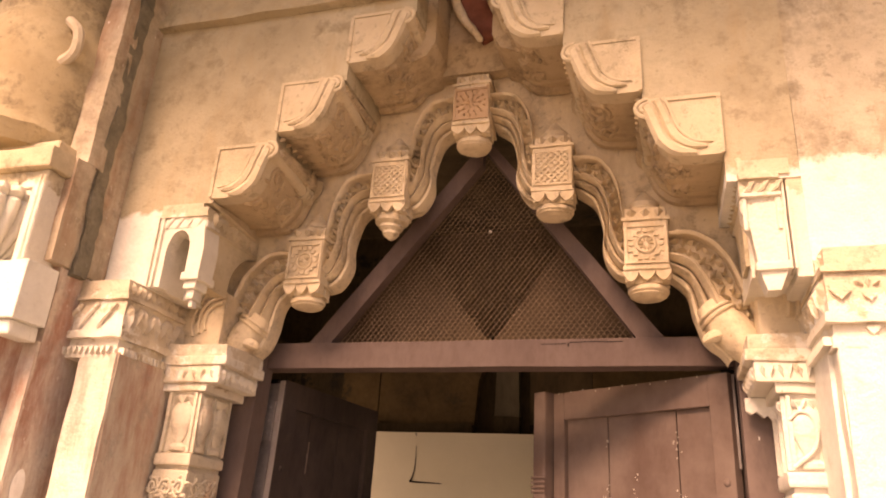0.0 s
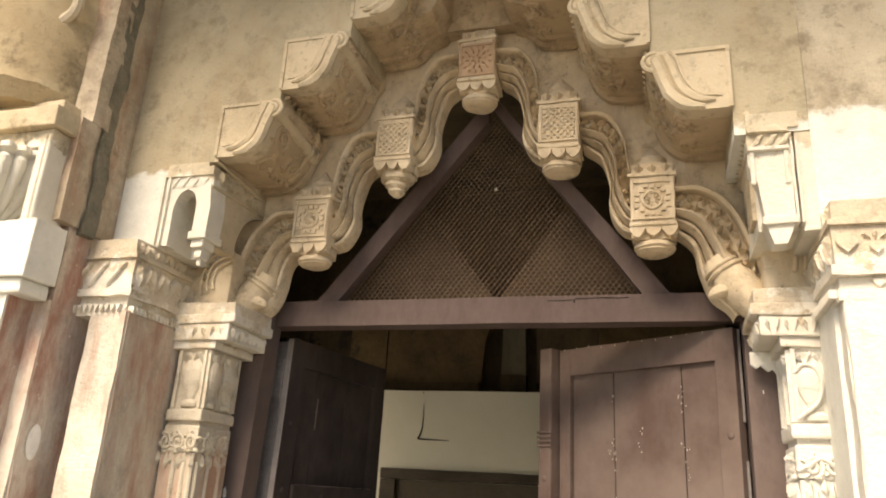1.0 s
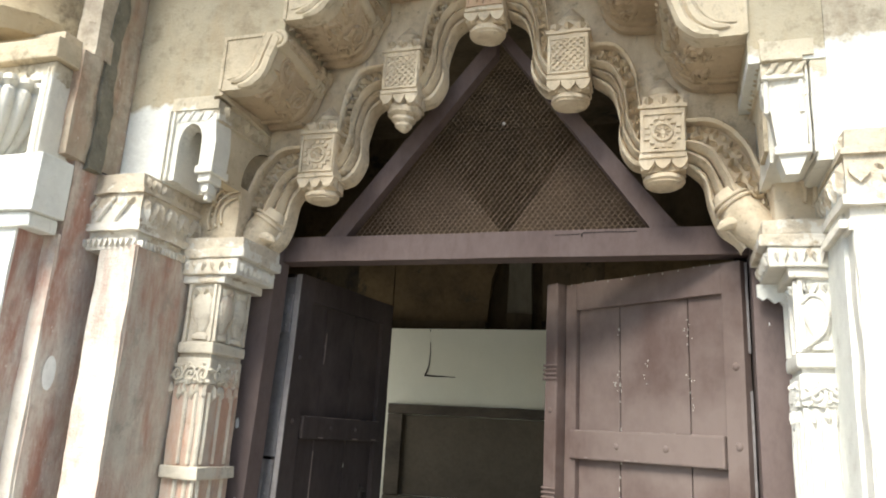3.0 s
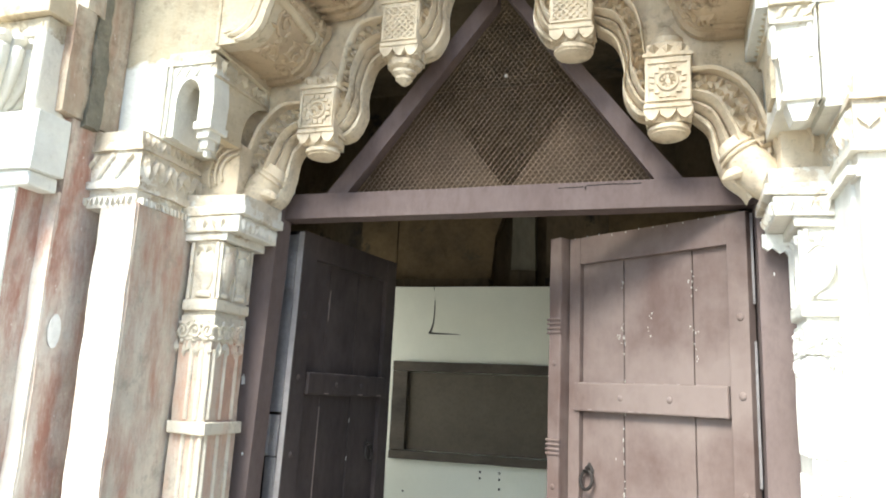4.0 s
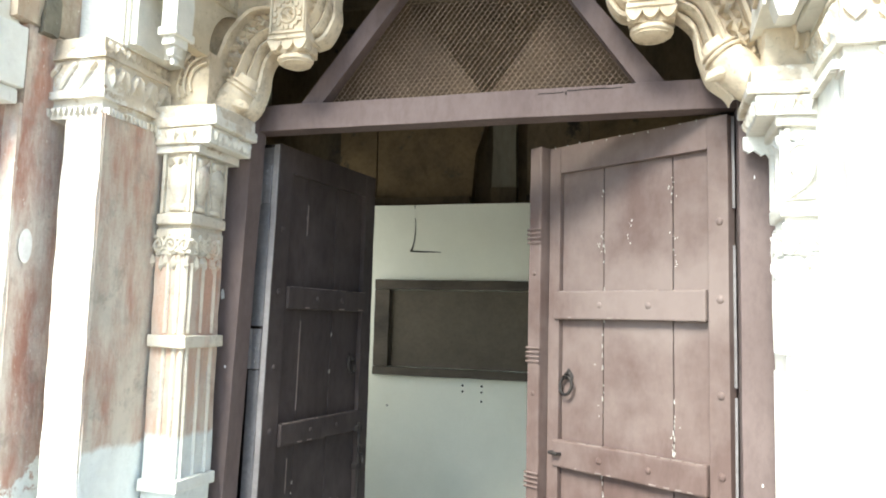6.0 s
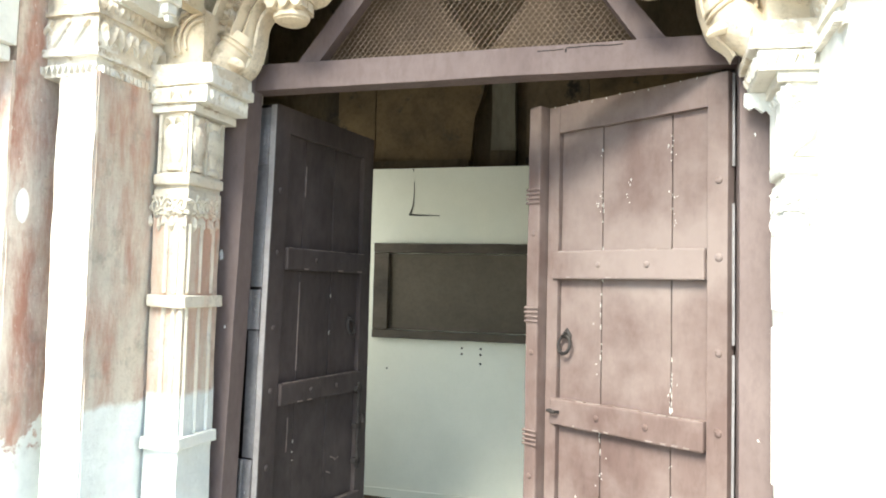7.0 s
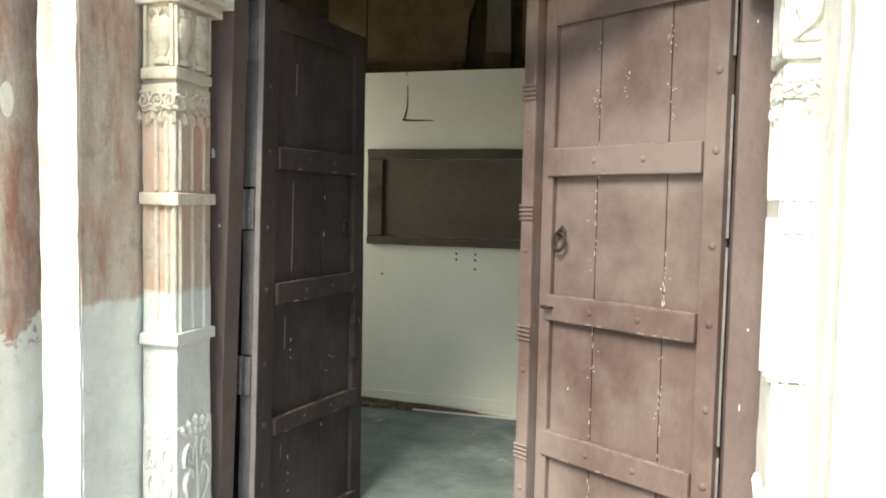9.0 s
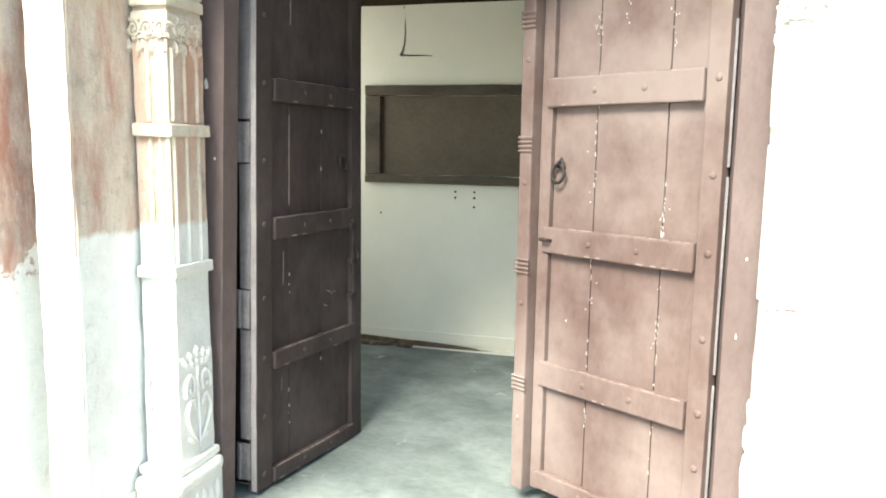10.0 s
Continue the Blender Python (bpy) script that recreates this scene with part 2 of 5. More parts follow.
def turned(bm, cx, cy, profile, sides=20, lobes=0, depth=0.0, squash=1.0):
    """A turned body about the upright through cx, cy: rows of radius and height; lobes: flutes round it."""
    rings = []
    for r, z in profile:
        ring = []
        for k in range(sides):
            a = k * math.tau / sides
            q = r * (1 + (depth * abs(math.cos(a * lobes / 2)) if lobes else 0))
            ring.append(bm.verts.new((cx + q * math.cos(a), cy + q * math.sin(a) * squash, z)))
        rings.append(ring)
    for a, b in zip(rings, rings[1:]):
        for k in range(sides):
            bm.faces.new((a[k], a[(k + 1) % sides], b[(k + 1) % sides], b[k]))
    bm.faces.new(rings[0][::-1])
    bm.faces.new(rings[-1])


def curve(pts, n):
    """A smooth line through pts, in n pieces."""
    p = [Vector(q) for q in pts]
    p = [p[0] * 2 - p[1], *p, p[-1] * 2 - p[-2]]
    out = []
    for i in range(n + 1):
        u = i / n * (len(p) - 3)
        k = min(int(u), len(p) - 4)
        f = u - k
        a, b, c, d = p[k:k + 4]
        out.append(0.5 * (2 * b + (c - a) * f + (2 * a - 5 * b + 4 * c - d) * f * f + (3 * b - a - 3 * c + d) * f ** 3))
    return out


def leaf(bm, at, u, n, length, width, high):
    """A carved leaf: a ridge with a point at each end, along u on a face that looks along n."""
    at, u, n = Vector(at), Vector(u).normalized(), Vector(n).normalized()
    w = n.cross(u).normalized()
    base = [at + u * length / 2, at + u * length * 0.1 + w * width / 2, at - u * length / 2, at + u * length * 0.1 - w * width / 2]
    low = [bm.verts.new(p - n * 0.004) for p in base]
    top = [bm.verts.new(at + u * length * 0.22 + n * high), bm.verts.new(at - u * length * 0.2 + n * high * 0.8)]
    bm.faces.new((low[0], low[1], top[0]))
    bm.faces.new((low[3], low[0], top[0]))
    bm.faces.new((low[1], low[2], top[1], top[0]))
    bm.faces.new((low[2], low[3], top[0], top[1]))


def part(name, bm, material, parent=None, label="", smooth=False):
    """Link a bmesh as one mesh object, under a thing or a part if given."""
    bmesh.ops.recalc_face_normals(bm, faces=bm.faces[:])
    me = bpy.data.meshes.new(name)
    bm.to_mesh(me)
    bm.free()
    me.materials.append(material)
    if smooth:
        me.shade_smooth()
        me.set_sharp_from_angle(angle=radians(38))
    ob = new(name, me)
    ob.parent = parent
    if label:
        ob["label"] = label
    if "carving" in name or name in ("putty", "fillet", "worn_edge", "paint_wear"):
        ob["kind"] = "stuff"
    return ob


def thing(name, label, category, group="", at=(0, 0, 0)):
    ob = new(name)
    ob.location = at
    ob.empty_display_size = 0.1
    return tagged(ob, label, category, group)


def solid(name, material, boxes, label, category, cut=None, wear=0.0, bevel=0.0):
    """A piece of the setting made of boxes."""
    bm = bmesh.new()
    for b in boxes:
        box(bm, *b, cut=cut, bevel=bevel)
    if wear:
        worn(bm, wear)
    return tagged(part(name, bm, material), label, category, kind="structure")


# ---- the setting ----
GROUND_Z = -0.15
bm = bmesh.new()
box(bm, -400, 400, -600, 200, GROUND_Z - 0.5, GROUND_Z)
tagged(part("ground", bm, M_GROUND), "pale paved courtyard ground before the doorway", "ground", kind="structure")
bm = bmesh.new()
box(bm, -2.3, 2.3, -0.2, 2.75, -0.14, 0.0, 0.25)
for v in bm.verts:
    if v.co.z > -0.05:
        v.co.z -= 0.028 * max(2.3 - v.co.y, 0)
tagged(part("room_floor", bm, M_FLOOR), "smooth grey-green cement floor with scuffs", "floor", kind="structure")
solid("wall_back", M_ROOM, [(-2.3, 2.3, 2.336, 2.75, 0.0, 2.314)], "pale green-white washed room wall with a crack", "wall", 0.4, 0.004)
solid("wall_back_upper", M_UPPER, [(-2.3, 2.3, 2.62, 2.85, 2.314, 3.9)], "blotched dark brown upper wall of the room", "wall")
solid("wall_right", M_ROOM, [(2.3, 2.5, -0.1, 2.85, -0.14, 3.9)], "washed side wall of the room", "wall")
# The opening in the left wall is out of view, added beside the fill lamp.
solid("wall_left", M_ROOM, [(-2.5, -2.3, -0.1, 1.0, -0.14, 3.9), (-2.5, -2.3, 2.1, 2.85, -0.14, 3.9), (-2.5, -2.3, 1.0, 2.1, -0.14, 0.95),
                            (-2.5, -2.3, 1.0, 2.1, 2.25, 3.9)], "washed side wall of the room with an unseen opening added for light", "wall")
for x0, x1, y, z0, mat in ((-2.3, -1.66, 2.565, 2.40, M_UPPER), (-1.655, -1.355, 2.548, 2.40, M_STRIP), (-1.35, -0.96, 2.556, 2.40, M_STRIP), (-0.955, -0.612, 2.535, 2.40, M_STRIP),
                           (-0.475, -0.305, 2.545, 2.46, M_GREYPIER), (-0.225, 0.20, 2.555, 2.40, M_UPPER), (0.205, 2.3, 2.55, 2.40, M_STRIP)):
    bm = bmesh.new()
    box(bm, x0, x1, y, 2.62, z0, 3.02, 0.15)
    if x1 == -0.612:
        for v in bm.verts:
            if v.co.x > -0.7 and v.co.z > 2.65:
                v.co.x += min((v.co.z - 2.65) * 0.34, 0.11)
    tagged(part("wall_upper_pier", worn(bm, 0.012), mat), "stained brown plaster pier of the upper room wall", "wall", kind="structure")
solid("wall_upper_sill", M_UPPER, [(-2.3, -0.62, 2.50, 2.62, 2.316, 2.40), (-0.47, -0.30, 2.52, 2.62, 2.316, 2.46), (-0.225, 2.3, 2.51, 2.62, 2.316, 2.40)], "darker foot of the upper room wall", "wall", 0.1, 0.012)
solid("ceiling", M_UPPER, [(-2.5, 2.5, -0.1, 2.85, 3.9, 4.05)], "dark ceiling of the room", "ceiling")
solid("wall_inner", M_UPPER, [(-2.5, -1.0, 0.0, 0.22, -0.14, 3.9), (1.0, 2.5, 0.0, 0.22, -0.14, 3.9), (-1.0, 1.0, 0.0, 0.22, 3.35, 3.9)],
      "dark inner face of the doorway wall", "wall")

stair = {-1: [(0.878, 0.652, 2.93), (0.652, 0.400, 3.18), (0.400, 0.15, 3.45), (0.15, 0.0, 3.80)],
         1: [(0.862, 0.636, 2.94), (0.636, 0.388, 3.19), (0.388, 0.15, 3.45), (0.15, 0.0, 3.80)]}
bm = bmesh.new()
box(bm, -1.26, -1.06, -0.48, -0.135, 2.40, 4.6)
box(bm, -1.06, -0.878, -0.48, -0.135, 2.72, 4.6)
box(bm, 0.862, 1.06, -0.48, -0.135, 2.66, 4.6)
for s in (-1, 1):
    for xa, xb, z in stair[s]:
        box(bm, s * xa, s * xb, -0.48, -0.135, z, 4.6)
tagged(part("wall_front", bm, M_WALL), "aged beige plaster wall, paler low down, above the carved doorway", "wall", kind="structure")
solid("wall_front_beside", M_PITTED, [(1.06, 2.6, -0.48, -0.135, 2.40, 4.6)], "pitted and stained plaster wall beside the carved arch", "wall", 0.2, 0.004)
solid("wall_front_low", M_WASH, [(1.06, 2.6, -0.50, 0.0, GROUND_Z, 2.40), (-1.30, -1.10, -0.40, 0.0, GROUND_Z, 2.40)], "whitewashed wall beside the doorway", "wall", 0.3, 0.004)
solid("cornice", M_WALL, [(-1.26, 2.6, -0.52, -0.48, 3.52, 3.56), (-1.26, 2.6, -0.50, -0.48, 3.56, 3.60)], "thin plaster string course on the wall", "trim", 0.12, 0.006)
# Overhang out of view, added and sized to shade the upper wall.
solid("added_eave", M_WALL, [(-2.6, 2.6, -1.90, -0.05, 4.45, 4.6)], "unseen stone slab added over the wall to shade it", "roof")
solid("wall_side", M_WALL, [(-4.5, -2.2, -0.9, 0.0, GROUND_Z, 4.6), (2.6, 5.0, -0.9, 0.0, GROUND_Z, 4.6)], "plaster wall beyond the doorway", "wall")
bm = bmesh.new()
box(bm, -0.98, 2.3, 2.306, 2.336, 0.0, 0.022, 0.2, 0)
box(bm, -2.3, 2.3, 2.322, 2.336, 0.045, 0.115, 0.2, 0)
worn(bm, 0.003)
tagged(part("baseboard", bm, M_ROOM), "pale plaster skirting along the room wall", "baseboard", kind="structure")


# ---- cusped inner arch ----
arch = thing("cusped_arch", "carved beige sandstone cusped arch with hanging pendants", "arch", at=(0, -0.1, 2.2))


def under(ob, parent):
    """Hang ob below parent without moving it."""
    ob.parent = parent
    ob.matrix_parent_inverse = Matrix.Translation(parent.location).inverted()
    return ob


PEND = [(0.0, 3.209), (0.312, 2.903), (0.624, 2.59)]
INNER = [(0.075, -0.06), (0.14, -0.115), (0.168, -0.22), (0.167, -0.315), (0.205, -0.385), (0.255, -0.405)]
OUTER = [(0.06, 0.05), (0.165, 0.035), (0.222, -0.05), (0.238, -0.14), (0.245, -0.22), (0.255, -0.29)]
INNER_LOW = [(0.065, -0.086), (0.123, -0.147), (0.14, -0.233), (0.166, -0.308), (0.215, -0.355), (0.235, -0.385)]
OUTER_LOW = [(0.06, 0.05), (0.165, 0.045), (0.249, -0.028), (0.293, -0.136), (0.32, -0.22), (0.335, -0.30)]
SECTION = [(0.0, -0.05), (0.0, -0.098), (0.03, -0.122), (0.09, -0.128), (0.14, -0.118), (0.155, -0.096), (0.18, -0.096), (0.195, -0.135), (0.25, -0.157), (0.31, -0.150),
           (0.33, -0.120), (0.355, -0.120), (0.37, -0.165), (0.43, -0.188), (0.49, -0.178), (0.51, -0.146), (0.54, -0.150), (0.555, -0.143), (0.90, -0.143), (0.91, -0.186), (0.96, -0.194), (1.0, -0.184), (1.0, -0.10)]


def ribbons(k, s):
    c = PEND[k]
    a, b = (INNER_LOW, OUTER_LOW) if k == 2 else (INNER, OUTER)
    N = 36
    fa = curve([(s * (c[0] + x), 0, c[1] + z) for x, z in a], N)
    fb = curve([(s * (c[0] + x), 0, c[1] + z) for x, z in b], N)
    return fa, fb


for k in range(3):
    for s in (-1, 1):
        fa, fb = ribbons(k, s)
        bm = bmesh.new()
        rows = []
        for p, q in zip(fa, fb):
            rows.append([bm.verts.new((p + (q - p) * w) + Vector((0, y, 0))) for w, y in SECTION])
        for a, b in zip(rows, rows[1:]):
            for i in range(len(SECTION) - 1):
                bm.faces.new((a[i], a[i + 1], b[i + 1], b[i]))
        worn(bm, 0.0025, 14)
        ob = under(part("scroll_moulding", bm, M_STONE, smooth=True), arch)
        bm = bmesh.new()
        rnd = random.Random(k * 7 + s)
        for i in range(2, 35, 2):
            p, q = fa[i], fb[i]
            d = (fa[i + 1] - fa[i - 1]).normalized()
            for j, w in enumerate((0.64, 0.81)):
                turn = (0.75 if (i // 2 + j) % 2 else -0.75) + rnd.uniform(-0.2, 0.2)
                u = Matrix.Rotation(turn, 3, "Y") @ d
                leaf(bm, p + (q - p) * w + Vector((0, -0.143, 0)), u, (0, -1, 0), 0.040, 0.021, 0.032)
        part("leaf_carving", bm, M_STONE, ob)

# flat spandrel behind the mouldings
for s in (-1, 1):
    line = []
    for k in range(3):
        fa, fb = ribbons(k, s)
        line += [(p + (q - p) * 0.7).xz for p, q in zip(fa[2:-2:3], fb[2:-2:3])]
    line = [(0.0, 3.24)] + [(abs(v[0]), v[1]) for v in line] + [(1.08, 2.24)]
    for i in range(1, len(line)):
        line[i] = (max(line[i][0], line[i - 1][0] + 0.001), line[i][1])
    bm = bmesh.new()
    for (xa, za), (xb, zb) in zip(line, line[1:]):
        vs = [[bm.verts.new((s * x, y, z)) for x, z in ((xa, za), (xb, zb), (xb, 3.95), (xa, 3.95))] for y in (-0.125, -0.04)]
        bm.faces.new(vs[0])
        bm.faces.new(vs[1])
        bm.faces.new((vs[0][0], vs[0][1], vs[1][1], vs[1][0]))
    bmesh.ops.remove_doubles(bm, verts=bm.verts[:], dist=0.0002)
    under(part("spandrel", bm, M_STONE), arch)


def pendant(x, z, kind, tip):
    """A hanging pendant: a carved block with a crown, petals and a bud."""
    bm = bmesh.new()
    box(bm, x - 0.072, x + 0.072, -0.200, -0.06, z - 0.078, z + 0.085, 0.05, 0.004)
    box(bm, x - 0.078, x + 0.078, -0.206, -0.06, z + 0.085, z + 0.098, 0.05, 0.002)
    box(bm, x - 0.066, x + 0.066, -0.192, -0.06, z + 0.098, z + 0.135, 0.05, 0.003)
    box(bm, x - 0.075, x + 0.075, -0.205, -0.06, z - 0.09, z - 0.076, 0.05, 0.003)
    worn(bm, 0.005, 12)
    body = under(part("pendant_block", bm, M_STONE), arch)
    bm = bmesh.new()
    rnd = random.Random(int(x * 100) + 50)
    for e in (-0.068, 0.060):
        box(bm, x + e, x + e + 0.008, -0.207, -0.198, z - 0.07, z + 0.078)
        box(bm, x - 0.0595, x + 0.0595, -0.2065, -0.198, z + e * 1.02, z + e * 1.02 + 0.008)
    if kind == "lattice":
        for i in range(-4, 5):
            for d in (-1, 1):
                c = i * 0.024
                lo, hi = max(-0.058, c - 0.06), min(0.058, c + 0.06)
                tube(bm, [(x + lo, -0.203, z + d * (lo - c)), (x + hi, -0.203, z + d * (hi - c))], 0.0045, 5)
    elif kind == "rosette":
        for i in range(16):
            a = i * math.tau / 16
            q = 0.048 + 0.006 * (i % 2)
            box(bm, x + q * math.cos(a) - 0.007, x + q * math.cos(a) + 0.007, -0.206 - 0.0004 * (i % 3), -0.198, z + q * math.sin(a) - 0.007, z + q * math.sin(a) + 0.007)
        tube(bm, [(x + 0.03 * math.cos(i * math.tau / 20), -0.202, z + 0.03 * math.sin(i * math.tau / 20)) for i in range(20)], 0.005, 6, True)
        for i in range(10):
            a = i * math.tau / 10
            leaf(bm, (x + 0.015 * math.cos(a), -0.200, z + 0.015 * math.sin(a)), (math.cos(a), 0, math.sin(a)), (0, -1, 0), 0.024, 0.009, 0.007)
    else:
        box(bm, x - 0.059, x + 0.059, -0.2035, -0.198, z - 0.060, z + 0.060, 0.03, 0)
        for ring, cnt, le in ((0.014, 6, 0.022), (0.034, 10, 0.026), (0.054, 14, 0.02)):
            for i in range(cnt):
                a = i * math.tau / cnt + ring * 20
                leaf(bm, (x + ring * math.cos(a), -0.202, z + ring * math.sin(a)), (math.cos(a), 0, math.sin(a)), (0, -1, 0), le, 0.013, 0.011)
    part("carved_panel", bm, M_STONE if kind != "flower" else M_FLOWER, body)
    bm = bmesh.new()
    for i in range(3):
        leaf(bm, (x - 0.044 + i * 0.044, -0.196, z + 0.116), (0, 0, 1), (0, -1, 0), 0.04, 0.038, 0.014)
    turned(bm, x, -0.12, [(0.062, z + 0.13), (0.064, z + 0.15), (0.05, z + 0.16), (0.052, z + 0.175), (0.03, z + 0.20), (0.004, z + 0.235)], 14, squash=0.9)
    worn(bm, 0.003, 15)
    part("crown", bm, M_STONE, body, smooth=True)
    bm = bmesh.new()
    for i in range(3):
        cx = x - 0.05 + i * 0.05
        prism(bm, [(cx - 0.026, z - 0.088), (cx + 0.026, z - 0.088), (cx + 0.022, z - 0.108), (cx + 0.010, z - 0.124), (cx, z - 0.128), (cx - 0.010, z - 0.124), (cx - 0.022, z - 0.108)], -0.198, -0.155)
    for i in range(2):
        cy = -0.165 + i * 0.05
        for e in (-0.07, 0.055):
            box(bm, x + e, x + e + 0.015, cy - 0.02, cy + 0.02, z - 0.125, z - 0.088)
    box(bm, x - 0.056, x + 0.056, -0.176, -0.065, z - 0.128, z - 0.088)
    if tip:
        prof = [(0.056, z - 0.118), (0.066, z - 0.13), (0.064, z - 0.148), (0.044, z - 0.158), (0.046, z - 0.17), (0.031, z - 0.182), (0.033, z - 0.193), (0.016, z - 0.21), (0.003, z - 0.217)]
    else:
        prof = [(0.050, z - 0.118), (0.060, z - 0.126), (0.057, z - 0.131), (0.067, z - 0.138), (0.068, z - 0.150), (0.059, z - 0.156), (0.062, z - 0.160), (0.048, z - 0.168), (0.022, z - 0.171)]
    turned(bm, x, -0.125, prof, 18, squash=0.95)
    worn(bm, 0.005, 16)
    part("bud", bm, M_STONE, body, smooth=True)


M_FLOWER = plain("red_tinted_carving", (0.46, 0.31, 0.20), (0.58, 0.42, 0.29), 40, 9, 0.9, 0.4)
pendant(*PEND[0], "flower", False)
for s in (-1, 1):
    pendant(s * PEND[1][0], PEND[1][1], "lattice", s < 0)
    pendant(s * PEND[2][0], PEND[2][1], "rosette", False)

# ---- stepped corbels of the outer arch ----
corbels = {-1: [(0.878, 2.732), (0.652, 2.982), (0.400, 3.248)], 1: [(0.862, 2.748), (0.636, 2.993), (0.388, 3.255)]}


def drop(u):
    return 0.012 * u


def corbel(s, x0, z0):
    """A corbel block: framed face, a scroll along its lower corner and a carved underside that sweeps back."""
    w, h = 0.24, 0.205
    one = thing("corbel_block", "carved beige stone corbel with an S-scroll and brown carved underside", "corbel", "stepped corbels of the arch", (s * x0, -0.48, z0))
    edge = [(0.0, 0.0), (0.36, 0.0)] + [(v.x, v.z) for v in curve([(0.40, 0, 0.01), (0.60, 0, 0.06), (0.77, 0, 0.28), (0.88, 0, 0.64), (0.99, 0, 0.80)], 14)] + [(1.0, 0.86), (1.0, 1.0)]
    P = [(s * (x0 - u * w), z0 + v * h) for u, v in edge]
    D = 8
    F = -0.492
    span = 0.360

    def under_at(u, v):
        """The place on the underside: u along its outline, v from front to back."""
        k = min(int(u * (len(P) - 1)), len(P) - 2)
        f = u * (len(P) - 1) - k
        return Vector((P[k][0] * (1 - f) + P[k + 1][0] * f, F + span * v, P[k][1] * (1 - f) + P[k + 1][1] * f + drop(v)))

    bm = bmesh.new()
    prism(bm, P + [(s * x0, z0 + h)], F, F + 0.06)
    bmesh.ops.triangulate(bm, faces=[f for f in bm.faces if len(f.verts) > 4])
    worn(bm, 0.003, 10)
    under(part("face_slab", bm, M_CORB), one)
    bm = bmesh.new()
    rows = [[bm.verts.new((x, F + 0.004 + (span - 0.004) * i / D, z + 0.002 + drop(i / D))) for x, z in P] for i in range(D + 1)]
    for a, b in zip(rows, rows[1:]):
        for k in range(len(P) - 1):
            bm.faces.new((a[k], a[k + 1], b[k + 1], b[k]))
    worn(bm, 0.003, 10)
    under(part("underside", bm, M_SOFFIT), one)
    bm = bmesh.new()
    box(bm, s * (x0 + 0.003), s * (x0 - 0.009), F - 0.005, F + 0.02, z0 + 0.004, z0 + h)
    box(bm, s * (x0 + 0.003), s * (x0 - w), F - 0.005, F + 0.02, z0 + h - 0.008, z0 + h + 0.004)
    under(part("face_frame", worn(bm, 0.002, 14), M_CORB), one)
    # front scroll: two rolls ending in a volute
    bm = bmesh.new()
    face = curve([(0.34, 0, 0.03), (0.57, 0, 0.08), (0.74, 0, 0.28), (0.84, 0, 0.62), (0.91, 0, 0.86)], 16)
    for off, r in ((-0.03, 0.021), (-0.20, 0.017), (-0.31, 0.006)):
        tube(bm, [(s * (x0 - (p.x + off * 0.75) * w), F - 0.003, z0 + (p.z - off * 0.55) * h) for p in face], [r * min(1.0, 0.35 + i * 0.16) for i in range(17)], 7)
    spiral = []
    for i in range(22):
        a, q = math.radians(100 - i * 30), 0.036 * (1 - i / 26)
        spiral.append((s * (x0 - 0.90 * w - q * math.cos(a)), F - 0.004 - 0.005 * i / 22, z0 + 0.84 * h + q * math.sin(a)))
    tube(bm, spiral, 0.008, 7)
    worn(bm, 0.002, 20)
    under(part("scroll", bm, M_CORB, smooth=True), one)
    bm = bmesh.new()
    cx, cz = s * (x0 - 0.90 * w), z0 + 0.84 * h
    tube(bm, [(cx, F + 0.004, cz), (cx + s * 0.004, F + 0.14, cz - 0.006), (cx + s * 0.010, F + 0.26, cz - 0.02), (cx + s * 0.012, F + 0.35, cz - 0.04)], [0.030, 0.027, 0.025, 0.024], 14)
    for k in range(3):
        y = F + 0.28 + k * 0.022
        tube(bm, [(cx + s * 0.010 + 0.03 * math.cos(i * math.tau / 14), y, cz - 0.024 + 0.03 * math.sin(i * math.tau / 14)) for i in range(14)], 0.005, 5, True)
    under(part("scroll_roll", worn(bm, 0.002, 14), M_CORB, smooth=True), one)
    # carved underside: scrolls of leaves and a rolled rim
    bm = bmesh.new()
    rnd = random.Random(int(x0 * 100) + s)

    def out(u, v):
        e = 0.02
        a, b = under_at(min(u + e, 1), v) - under_at(max(u - e, 0), v), under_at(u, min(v + e, 1)) - under_at(u, max(v - e, 0))
        n = a.cross(b).normalized()
        return -n if n.z > 0 else n

    for cu, cv, q, way in ((0.30, 0.34, 0.15, 1), (0.62, 0.30, 0.15, -1), (0.46, 0.66, 0.14, 1), (0.20, 0.70, 0.11, -1), (0.74, 0.66, 0.10, 1)):
        line = []
        for i in range(15):
            a = way * i * 0.62 + cu * 9
            r = q * (1 - i / 17)
            u, v = min(max(cu + r * math.cos(a), 0.03), 0.9), min(max(cv + r * math.sin(a), 0.04), 0.97)
            line.append(under_at(u, v) + out(u, v) * 0.002)
            if i % 2 == 0 and i < 12:
                uu, vv = min(max(u + rnd.uniform(-0.05, 0.05), 0.02), 0.9), min(max(v + rnd.uniform(-0.06, 0.06), 0.03), 0.96)
                t = rnd.uniform(0, math.tau)
                n = out(uu, vv)
                d = Vector((math.cos(t), math.sin(t), 0.3))
                leaf(bm, under_at(uu, vv), d - n * d.dot(n), n, 0.045, 0.024, 0.013)
        tube(bm, line, 0.007, 6)
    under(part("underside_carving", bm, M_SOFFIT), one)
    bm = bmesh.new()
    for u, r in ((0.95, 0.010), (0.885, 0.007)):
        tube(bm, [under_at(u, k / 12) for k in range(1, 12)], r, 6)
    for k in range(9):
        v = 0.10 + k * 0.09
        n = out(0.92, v)
